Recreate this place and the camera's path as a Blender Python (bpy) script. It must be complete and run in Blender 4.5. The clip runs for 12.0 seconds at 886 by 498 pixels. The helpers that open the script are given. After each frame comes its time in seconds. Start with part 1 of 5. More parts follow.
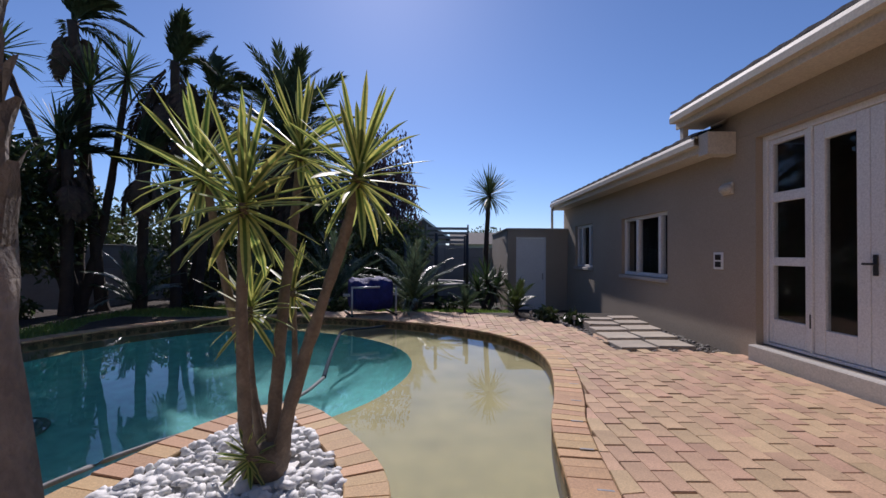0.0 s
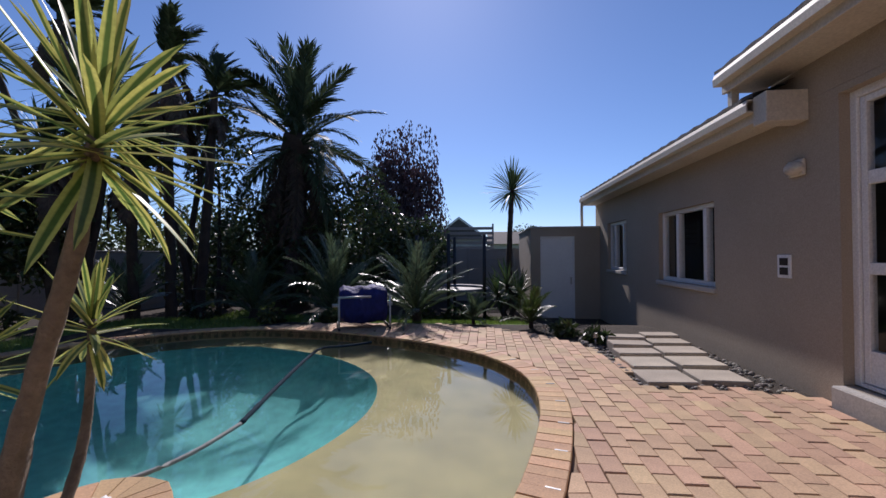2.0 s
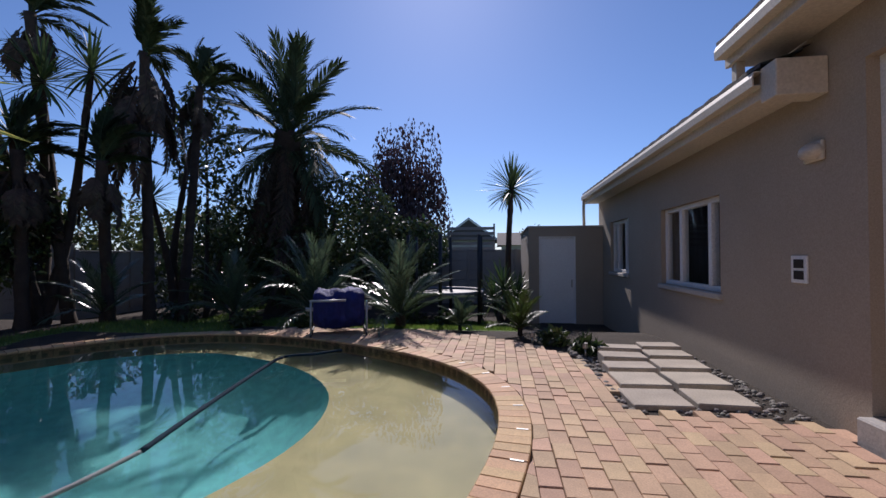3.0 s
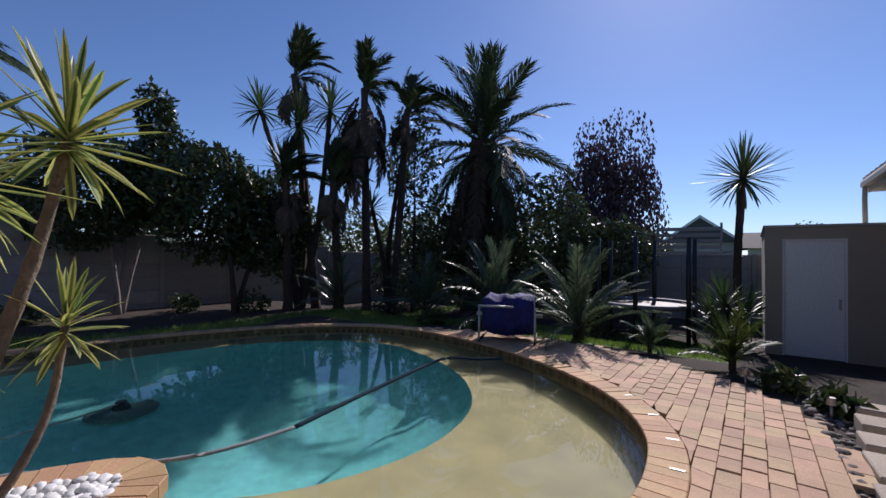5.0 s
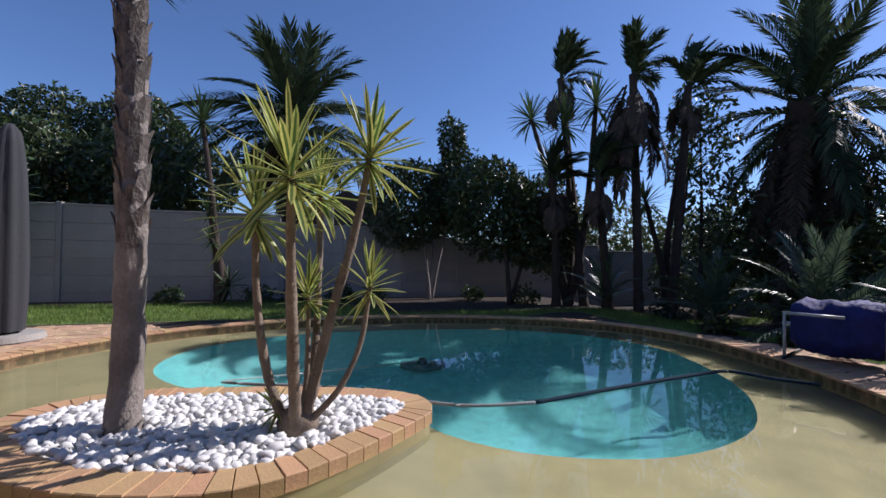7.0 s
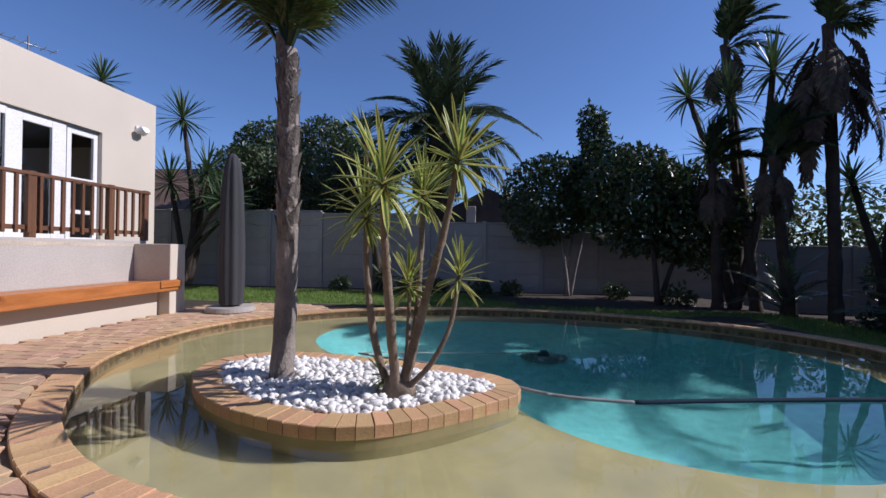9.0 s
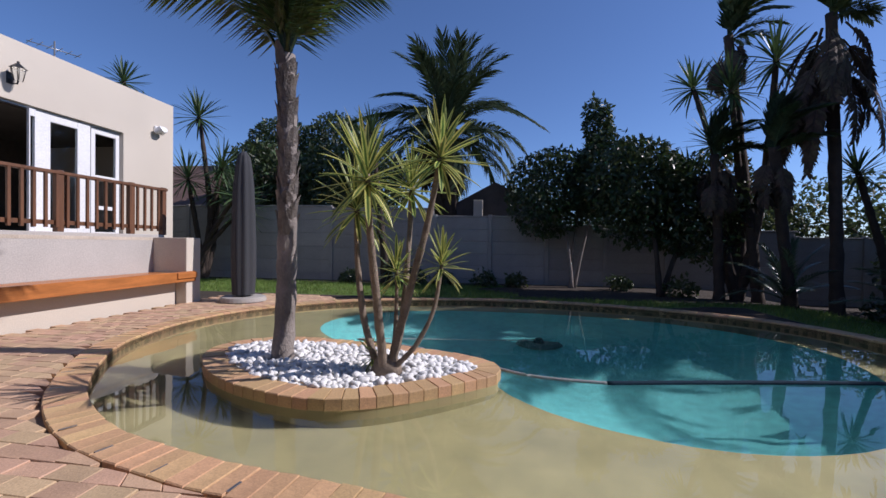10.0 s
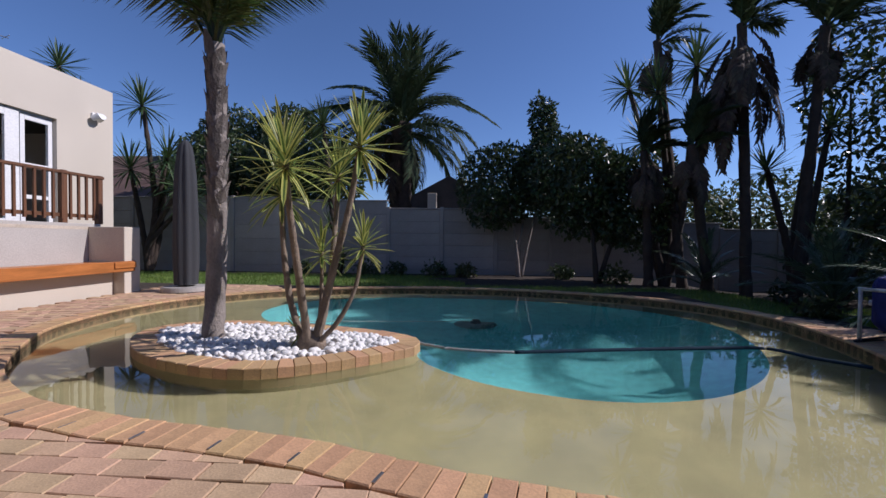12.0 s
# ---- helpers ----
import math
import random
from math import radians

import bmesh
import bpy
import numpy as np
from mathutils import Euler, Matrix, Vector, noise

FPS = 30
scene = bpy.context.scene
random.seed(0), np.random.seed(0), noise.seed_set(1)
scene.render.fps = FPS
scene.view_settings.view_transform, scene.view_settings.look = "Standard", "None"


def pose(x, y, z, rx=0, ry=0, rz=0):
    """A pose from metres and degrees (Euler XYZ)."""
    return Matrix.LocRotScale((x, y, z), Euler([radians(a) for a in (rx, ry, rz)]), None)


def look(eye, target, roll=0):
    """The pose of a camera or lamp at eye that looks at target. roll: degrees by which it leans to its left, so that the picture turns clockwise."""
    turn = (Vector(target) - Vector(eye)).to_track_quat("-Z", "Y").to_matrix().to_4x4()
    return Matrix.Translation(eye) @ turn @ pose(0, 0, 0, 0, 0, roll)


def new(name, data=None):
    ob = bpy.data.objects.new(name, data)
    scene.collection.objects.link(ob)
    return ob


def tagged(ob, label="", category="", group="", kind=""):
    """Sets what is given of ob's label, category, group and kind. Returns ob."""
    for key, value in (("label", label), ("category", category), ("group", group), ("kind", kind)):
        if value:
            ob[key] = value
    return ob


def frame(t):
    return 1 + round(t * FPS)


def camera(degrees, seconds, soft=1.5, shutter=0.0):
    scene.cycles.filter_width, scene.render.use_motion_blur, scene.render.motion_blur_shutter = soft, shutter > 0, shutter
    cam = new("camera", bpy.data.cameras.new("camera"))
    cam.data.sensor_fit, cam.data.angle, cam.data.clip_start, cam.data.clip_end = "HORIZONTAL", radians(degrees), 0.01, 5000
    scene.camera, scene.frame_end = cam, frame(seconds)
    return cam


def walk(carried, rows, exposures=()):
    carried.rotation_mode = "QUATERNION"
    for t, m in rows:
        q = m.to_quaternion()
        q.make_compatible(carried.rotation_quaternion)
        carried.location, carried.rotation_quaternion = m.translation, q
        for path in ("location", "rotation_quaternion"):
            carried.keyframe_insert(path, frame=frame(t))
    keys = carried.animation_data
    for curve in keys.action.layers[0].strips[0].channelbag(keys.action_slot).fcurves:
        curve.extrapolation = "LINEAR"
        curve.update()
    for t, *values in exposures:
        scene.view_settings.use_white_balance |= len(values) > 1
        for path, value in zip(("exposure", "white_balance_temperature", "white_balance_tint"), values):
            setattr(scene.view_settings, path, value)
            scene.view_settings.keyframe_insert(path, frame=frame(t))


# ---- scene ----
cam = camera(93.9, 12.0)
PATH = [
    (0, (1.087, 2.441, 1.145), (1.096, 4.441, 1.172), 0.4),
    (0.5, (1.225, 2.649, 1.18), (1.196, 4.649, 1.2), -0.1),
    (1, (1.406, 2.938, 1.214), (1.336, 4.937, 1.231), -0.2),
    (1.5, (1.573, 3.223, 1.224), (1.432, 5.217, 1.244), -0.3),
    (2, (1.813, 3.495, 1.221), (1.612, 5.485, 1.247), -0.3),
    (2.5, (2.046, 3.784, 1.217), (1.837, 5.772, 1.242), -0.1),
    (2.7, (2.134, 3.908, 1.213), (1.91, 5.895, 1.241), -0.1),
    (4.3, (2.758, 4.563, 1.193), (2.006, 6.415, 1.245), 0.3),
    (4.5, (2.778, 4.599, 1.208), (1.91, 6.401, 1.257), 0.5),
    (5, (2.772, 4.601, 1.272), (1.575, 6.203, 1.306), 0.8),
    (5.5, (2.761, 4.595, 1.237), (1.298, 5.958, 1.271), 1.0),
    (6, (2.829, 4.621, 1.202), (1.132, 5.679, 1.235), 0.7),
    (6.5, (2.933, 4.708, 1.173), (1.096, 5.499, 1.207), 0.7),
    (7, (3.041, 4.828, 1.135), (1.115, 5.366, 1.168), 0.8),
    (7.5, (3.078, 4.936, 1.114), (1.11, 5.288, 1.137), 0.8),
    (7.7, (3.132, 5.026, 1.074), (1.149, 5.282, 1.106), 0.7),
    (9.3, (3.391, 5.386, 1.12), (1.406, 5.139, 1.111), 0.8),
    (9.5, (3.441, 5.454, 1.125), (1.458, 5.19, 1.108), 0.7),
    (10, (3.556, 5.6, 1.085), (1.575, 5.325, 1.061), 0.7),
    (10.5, (3.643, 5.729, 1.059), (1.663, 5.451, 1.029), 0.6),
    (11, (3.721, 5.843, 1.024), (1.739, 5.574, 0.987), 0.6),
    (11.5, (3.759, 5.943, 0.994), (1.774, 5.709, 0.954), 0.5),
    (12, (3.795, 6.047, 0.972), (1.799, 5.931, 0.929), 0.6),
]
walk(cam, [(t, look(eye, target, roll)) for t, eye, target, roll in PATH],
     exposures=[(0, 0.04, 6150, 22), (2.7, 0.08, 6150, 22), (5, 0.06, 6150, 22), (7, 0.34, 6050, 21), (12, 0.1, 5980, 23)])

# ---- world and sun ----
SUN_EL, SUN_AZ = radians(39), radians(-8.3)       # azimuth from +y towards +x
sun_dir = Vector((math.sin(SUN_AZ) * math.cos(SUN_EL), math.cos(SUN_AZ) * math.cos(SUN_EL), math.sin(SUN_EL)))
world = bpy.data.worlds.new("sky")
scene.world = world
world.use_nodes = True
wn = world.node_tree.nodes
sky = wn.new("ShaderNodeTexSky")
sky.sky_type = "NISHITA"
sky.sun_disc = False
sky.sun_elevation, sky.sun_rotation = SUN_EL, SUN_AZ
sky.altitude, sky.air_density, sky.dust_density, sky.ozone_density = 1200, 1.0, 0.5, 7.0
world.node_tree.links.new(sky.outputs[0], wn["Background"].inputs[0])
wn["Background"].inputs[1].default_value = 0.1
sun = new("sun", bpy.data.lights.new("sun", "SUN"))
sun.data.energy, sun.data.angle, sun.data.color = 4.2, radians(0.5), (1.0, 0.95, 0.86)
sun.matrix_world = look(sun_dir * 60, (0, 0, 0))


# ---- materials ----
def mat(name, base, rough=0.7, dark=0.75, scale=3.0, fine=40.0, bump=0.2, metal=0.0, rnd=0.0, trans=0.0, spec=0.5, stretch=(1, 1, 1), dist=0.01, sat=1.0):
    """Principled surface with large stains, fine grain and relief; rnd: variation from object to object and island to island."""
    m = bpy.data.materials.new(name)
    m.use_nodes = True
    n, l = m.node_tree.nodes, m.node_tree.links
    p = n["Principled BSDF"]
    p.inputs["Roughness"].default_value, p.inputs["Metallic"].default_value = rough, metal
    p.inputs["Specular IOR Level"].default_value = spec
    tc = n.new("ShaderNodeTexCoord")
    mp = n.new("ShaderNodeMapping")
    mp.inputs["Scale"].default_value = stretch
    l.new(tc.outputs["Object"], mp.inputs["Vector"])
    big, small = n.new("ShaderNodeTexNoise"), n.new("ShaderNodeTexNoise")
    for tex, s in ((big, scale), (small, fine)):
        tex.inputs["Scale"].default_value, tex.inputs["Detail"].default_value = s, 5
        l.new(mp.outputs[0], tex.inputs["Vector"])
    r1 = n.new("ShaderNodeValToRGB")
    r1.color_ramp.elements[0].position, r1.color_ramp.elements[1].position = 0.3, 0.7
    r1.color_ramp.elements[0].color = (*[c * dark for c in base], 1)
    r1.color_ramp.elements[1].color = (*base, 1)
    l.new(big.outputs["Fac"], r1.inputs[0])
    mix = n.new("ShaderNodeMix")
    mix.data_type, mix.blend_type = "RGBA", "MULTIPLY"
    mix.inputs[0].default_value = 0.6
    r2 = n.new("ShaderNodeValToRGB")
    r2.color_ramp.elements[0].position, r2.color_ramp.elements[1].position = 0.25, 0.75
    r2.color_ramp.elements[0].color = (0.62, 0.62, 0.62, 1)
    r2.color_ramp.elements[1].color = (1.15, 1.15, 1.15, 1)
    l.new(small.outputs["Fac"], r2.inputs[0])
    l.new(r1.outputs[0], mix.inputs[6]), l.new(r2.outputs[0], mix.inputs[7])
    out = mix.outputs[2]
    if rnd:
        oi, ge = n.new("ShaderNodeObjectInfo"), n.new("ShaderNodeNewGeometry")
        add, fr = n.new("ShaderNodeMath"), n.new("ShaderNodeMath")
        add.operation, fr.operation = "ADD", "FRACT"
        l.new(oi.outputs["Random"], add.inputs[0]), l.new(ge.outputs["Random Per Island"], add.inputs[1]), l.new(add.outputs[0], fr.inputs[0])
        hsv = n.new("ShaderNodeHueSaturation")
        v, h = n.new("ShaderNodeMapRange"), n.new("ShaderNodeMapRange")
        v.inputs["To Min"].default_value, v.inputs["To Max"].default_value = 1 - rnd, 1 + rnd
        h.inputs["To Min"].default_value, h.inputs["To Max"].default_value = 0.5 - 0.035 * rnd / 0.3, 0.5 + 0.03 * rnd / 0.3
        mul = n.new("ShaderNodeMath")
        mul.operation = "MULTIPLY"
        mul.inputs[1].default_value = 7.31
        fr2 = n.new("ShaderNodeMath")
        fr2.operation = "FRACT"
        l.new(fr.outputs[0], v.inputs[0]), l.new(fr.outputs[0], mul.inputs[0]), l.new(mul.outputs[0], fr2.inputs[0]), l.new(fr2.outputs[0], h.inputs[0])
        l.new(v.outputs[0], hsv.inputs["Value"]), l.new(h.outputs[0], hsv.inputs["Hue"]), l.new(out, hsv.inputs["Color"])
        hsv.inputs["Saturation"].default_value = sat
        out = hsv.outputs[0]
    l.new(out, p.inputs["Base Color"])
    if bump:
        b = n.new("ShaderNodeBump")
        b.inputs["Strength"].default_value, b.inputs["Distance"].default_value = bump, dist
        l.new(small.outputs["Fac"], b.inputs["Height"]), l.new(b.outputs[0], p.inputs["Normal"])
    if trans:
        tr, ms = n.new("ShaderNodeBsdfTranslucent"), n.new("ShaderNodeMixShader")
        l.new(out, tr.inputs["Color"])
        ms.inputs[0].default_value = trans
        l.new(p.outputs[0], ms.inputs[1]), l.new(tr.outputs[0], ms.inputs[2]), l.new(ms.outputs[0], n["Material Output"].inputs[0])
    return m


def leaf_mat(name, centre, edge, trans=0.35, rough=0.45, rnd=0.25):
    """A blade that is striped along its length: one colour down the middle, another at the margins (uv x across)."""
    m = mat(name, centre, rough, 0.8, 6, 60, 0.0, rnd=rnd, trans=trans)
    n, l = m.node_tree.nodes, m.node_tree.links
    uv, sep = n.new("ShaderNodeUVMap"), n.new("ShaderNodeSeparateXYZ")
    l.new(uv.outputs[0], sep.inputs[0])
    ramp = n.new("ShaderNodeValToRGB")
    e = ramp.color_ramp.elements
    e[0].position, e[0].color = 0.24, (*edge, 1)
    e[1].position, e[1].color = 0.36, (*centre, 1)
    for pos, col in ((0.64, centre), (0.76, edge)):
        k = e.new(pos)
        k.color = (*col, 1)
    l.new(sep.outputs[0], ramp.inputs[0])
    for node in n:
        if node.bl_idname == "ShaderNodeMix":
            l.new(ramp.outputs[0], node.inputs[6])
    return m


M_STUCCO = mat("beige_stucco", (0.40, 0.335, 0.26), 0.9, 0.88, 0.8, 90, 0.35, dist=0.004)
M_STUCCO2 = mat("cream_stucco", (0.62, 0.555, 0.46), 0.9, 0.9, 0.7, 90, 0.3, dist=0.004)
M_GREYWALL = mat("grey_cement", (0.50, 0.47, 0.43), 0.9, 0.82, 1.2, 60, 0.3, dist=0.004)
M_FASCIA = mat("cream_paint", (0.62, 0.56, 0.46), 0.6, 0.85, 1.5, 50, 0.1)
M_WHITE = mat("white_paint", (0.80, 0.80, 0.79), 0.4, 0.93, 2.0, 60, 0.05)
M_BRICK = mat("clay_paver", (0.58, 0.385, 0.235), 0.8, 0.8, 5, 90, 0.6, rnd=0.14, dist=0.004)
M_COPING = mat("clay_coping", (0.62, 0.385, 0.195), 0.75, 0.78, 4, 90, 0.6, rnd=0.12, dist=0.004)
M_SAND = mat("joint_sand", (0.36, 0.26, 0.175), 0.95, 0.6, 6, 120, 0.5)
M_METAL = mat("dull_metal", (0.45, 0.44, 0.42), 0.4, 0.8, 6, 60, 0.1, metal=0.9)
M_DARKMETAL = mat("black_metal", (0.02, 0.02, 0.022), 0.45, 0.8, 6, 60, 0.1)
M_SLAB = mat("concrete_slab", (0.55, 0.475, 0.38), 0.9, 0.72, 3, 70, 0.4, rnd=0.08, dist=0.005)
M_PEBBLE = mat("white_pebble", (0.80, 0.79, 0.76), 0.6, 0.9, 12, 60, 0.2, rnd=0.1)
M_STONE = mat("river_stone", (0.26, 0.235, 0.205), 0.85, 0.6, 9, 60, 0.3, rnd=0.4)
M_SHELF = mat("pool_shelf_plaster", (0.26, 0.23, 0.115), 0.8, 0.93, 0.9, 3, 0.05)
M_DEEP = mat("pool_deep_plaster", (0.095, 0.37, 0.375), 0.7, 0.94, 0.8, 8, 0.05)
# darker than the ledge plaster: shade below the coping is put into the colour
M_POOLWALL = mat("shaded_pool_wall_plaster", (0.15, 0.115, 0.055), 0.85, 0.6, 3, 40, 0.2)
M_SOIL = mat("garden_soil", (0.055, 0.04, 0.028), 0.95, 0.55, 3, 60, 0.7, dist=0.03)
M_LAWN = mat("lawn", (0.15, 0.23, 0.045), 0.9, 0.5, 2.2, 90, 0.6, dist=0.03)
M_GRASS = mat("grass_blade", (0.20, 0.32, 0.06), 0.6, 0.6, 2, 20, 0.0, rnd=0.3, trans=0.4)
M_VIBRA = mat("concrete_panel", (0.36, 0.34, 0.315), 0.92, 0.75, 1.1, 50, 0.35, rnd=0.06, dist=0.006)
M_WOOD = mat("varnished_bench", (0.55, 0.20, 0.055), 0.35, 0.6, 3, 26, 0.12, stretch=(0.5, 6, 6))
M_RAIL = mat("stained_rail", (0.17, 0.075, 0.035), 0.5, 0.6, 3, 30, 0.15, stretch=(4, 4, 0.6))
M_GLASS = bpy.data.materials.new("window_glass")
M_GLASS.use_nodes = True
gp = M_GLASS.node_tree.nodes["Principled BSDF"]
gp.inputs["Base Color"].default_value = (0.9, 0.92, 0.92, 1)
gp.inputs["Roughness"].default_value, gp.inputs["Transmission Weight"].default_value, gp.inputs["IOR"].default_value = 0.01, 1.0, 1.05
gp.inputs["Coat Weight"].default_value, gp.inputs["Coat Roughness"].default_value = 0.35, 0.01
# dark colour stands in for weak indoor light; the outbuilding's dark walls share it
M_INSIDE = mat("dim_painted_wall", (0.10, 0.085, 0.07), 0.9, 0.6, 1, 10, 0.0)
M_CURTAIN = mat("dark_curtain", (0.035, 0.028, 0.024), 0.95, 0.7, 2, 30, 0.1)
M_ROOF = mat("roof_tile", (0.10, 0.085, 0.08), 0.85, 0.7, 3, 40, 0.4)
M_REDROOF = mat("clay_roof_tile", (0.15, 0.09, 0.07), 0.85, 0.7, 3, 40, 0.4)
M_UMBRELLA = mat("grey_canvas", (0.045, 0.047, 0.052), 0.9, 0.8, 2, 120, 0.2, stretch=(1, 1, 0.2))
M_CONCRETE = mat("concrete", (0.42, 0.39, 0.35), 0.9, 0.8, 4, 60, 0.4)
M_BLUE = mat("blue_bubble_cover", (0.015, 0.04, 0.20), 0.7, 0.55, 12, 120, 1.0, rnd=0.2)
M_HOSE = mat("dark_hose", (0.02, 0.04, 0.06), 0.9, 0.8, 8, 60, 0.1, spec=0.1)
M_HOSE2 = mat("pale_hose", (0.30, 0.30, 0.29), 0.8, 0.8, 8, 60, 0.1)
M_BARK = mat("palm_bark", (0.34, 0.295, 0.26), 0.95, 0.5, 5, 45, 0.8, stretch=(1, 1, 0.7), dist=0.02)
M_BARK2 = mat("yucca_bark", (0.27, 0.21, 0.155), 0.95, 0.55, 8, 60, 0.8, dist=0.012)
M_BARK3 = mat("dark_bark", (0.07, 0.05, 0.038), 0.95, 0.6, 6, 50, 0.8, dist=0.02)
M_SKIRT = mat("dead_frond", (0.085, 0.06, 0.038), 0.9, 0.6, 4, 40, 0.3, rnd=0.3)
M_VARIEG = leaf_mat("variegated_blade", (0.085, 0.15, 0.035), (0.50, 0.52, 0.14), 0.4)
M_YUCCA = leaf_mat("green_blade", (0.045, 0.085, 0.03), (0.07, 0.115, 0.04), 0.25)
M_FROND = mat("palm_leaflet", (0.075, 0.115, 0.028), 0.4, 0.7, 4, 40, 0.0, rnd=0.3, trans=0.35)
M_PHOENIX = mat("dark_palm_leaflet", (0.062, 0.092, 0.045), 0.6, 0.7, 4, 40, 0.0, rnd=0.25, trans=0.25, spec=0.25)
M_CYCAD = mat("cycad_leaflet", (0.10, 0.15, 0.085), 0.3, 0.7, 4, 40, 0.0, rnd=0.25, trans=0.3, spec=0.6)
M_BUSH = mat("glossy_leaf", (0.062, 0.095, 0.032), 0.35, 0.6, 3, 30, 0.0, rnd=0.35, trans=0.25)
M_BUSH2 = mat("olive_leaf", (0.10, 0.13, 0.045), 0.5, 0.6, 3, 30, 0.0, rnd=0.3, trans=0.35)
M_PURPLE = mat("purple_leaf", (0.085, 0.05, 0.06), 0.45, 0.6, 3, 30, 0.0, rnd=0.3, trans=0.3)

# water: clear, with a faint ripple
M_WATER = bpy.data.materials.new("pool_water")
M_WATER.use_nodes = True
wnt = M_WATER.node_tree
wp = wnt.nodes["Principled BSDF"]
wp.inputs["Base Color"].default_value = (0.93, 1.0, 0.97, 1)
wp.inputs["Roughness"].default_value, wp.inputs["Transmission Weight"].default_value, wp.inputs["IOR"].default_value = 0.0, 1.0, 1.33
wtc, wno, wbu = wnt.nodes.new("ShaderNodeTexCoord"), wnt.nodes.new("ShaderNodeTexNoise"), wnt.nodes.new("ShaderNodeBump")
wno.inputs["Scale"].default_value, wno.inputs["Detail"].default_value = 2.2, 2
wbu.inputs["Strength"].default_value, wbu.inputs["Distance"].default_value = 0.05, 0.03
wnt.links.new(wtc.outputs["Object"], wno.inputs["Vector"])
wnt.links.new(wno.outputs["Fac"], wbu.inputs["Height"])
wnt.links.new(wbu.outputs[0], wp.inputs["Normal"])


# ---- builders ----
def mesh_from(name, verts, faces, uvs=None, smooth=False):
    me = bpy.data.meshes.new(name)
    me.from_pydata(verts, [], faces)
    if uvs is not None:
        layer = me.uv_layers.new(name="UVMap")
        flat = np.array(uvs, dtype=np.float32)
        idx = np.zeros(len(me.loops), dtype=np.int32)
        me.loops.foreach_get("vertex_index", idx)
        layer.data.foreach_set("uv", flat[idx].ravel())
    if smooth:
        me.polygons.foreach_set("use_smooth", [True] * len(me.polygons))
    me.update()
    return me


def to_mesh(name, bm, smooth=False):
    me = bpy.data.meshes.new(name)
    bmesh.ops.recalc_face_normals(bm, faces=bm.faces)
    bm.to_mesh(me)
    bm.free()
    if smooth:
        me.polygons.foreach_set("use_smooth", [True] * len(me.polygons))
    return me


def part(name, data, material, parent=None, label="", smooth=False):
    """Link a bmesh or mesh as one object under a thing or a part."""
    me = to_mesh(name, data, smooth) if isinstance(data, bmesh.types.BMesh) else data
    if material is not None and not me.materials:
        me.materials.append(material)
    ob = new(name, me)
    if parent is not None:
        ob.parent = parent
    if label:
        ob["label"] = label
    return ob


def thing(name, label, category, at=(0, 0, 0), group="", kind=""):
    ob = new(name)
    ob.empty_display_size = 0.1
    ob.location = at
    return tagged(ob, label, category, group, kind)


def box(bm, x0, y0, z0, x1, y1, z1, bevel=0.0):
    r = bmesh.ops.create_cube(bm, size=1)
    vs = r["verts"]
    bmesh.ops.scale(bm, vec=(x1 - x0, y1 - y0, z1 - z0), verts=vs)
    bmesh.ops.translate(bm, vec=((x0 + x1) / 2, (y0 + y1) / 2, (z0 + z1) / 2), verts=vs)
    if bevel:
        es = list({e for v in vs for e in v.link_edges})
        bmesh.ops.bevel(bm, geom=es, offset=bevel, segments=1, affect="EDGES")
    return bm


def boxm(x0, y0, z0, x1, y1, z1, bevel=0.0):
    return box(bmesh.new(), x0, y0, z0, x1, y1, z1, bevel)


def tube(points, radii, sides=10, rough=0.0, cap=True, rings=None):
    """Vertices and faces of a round limb along points; rings: strength of leaf-scar ridges."""
    verts, faces = [], []
    pts = [Vector(p) for p in points]
    n = len(pts)
    ref = Vector((0.31, 0.95, 0.05))
    for i, p in enumerate(pts):
        d = (pts[min(i + 1, n - 1)] - pts[max(i - 1, 0)]).normalized()
        a = d.cross(ref)
        if a.length < 0.1:
            a = d.cross(Vector((1, 0, 0)))
        a.normalize()
        b = d.cross(a)
        for k in range(sides):
            w = 2 * math.pi * k / sides
            r = radii[i] * (1 + rough * noise.noise(Vector((p.x * 3 + math.cos(w) * 1.4, p.y * 3 + math.sin(w) * 1.4, p.z * 5))))
            if rings:
                r *= 1 + rings * (0.5 if i % 2 else -0.5)
            verts.append(p + a * (r * math.cos(w)) + b * (r * math.sin(w)))
    for i in range(n - 1):
        for k in range(sides):
            k2 = (k + 1) % sides
            faces.append((i * sides + k, i * sides + k2, (i + 1) * sides + k2, (i + 1) * sides + k))
    if cap:
        faces.append(tuple(range(sides))[::-1])
        faces.append(tuple((n - 1) * sides + k for k in range(sides)))
    return verts, faces


def limb(name, points, radii, material, parent, sides=10, rough=0.0, label="", rings=None):
    v, f = tube(points, radii, sides, rough, True, rings)
    return part(name, mesh_from(name, v, f, smooth=True), material, parent, label)


def bezier(p0, p1, p2, n):
    p0, p1, p2 = Vector(p0), Vector(p1), Vector(p2)
    return [p0 * (1 - t) ** 2 + p1 * 2 * t * (1 - t) + p2 * t * t for t in [i / (n - 1) for i in range(n)]]


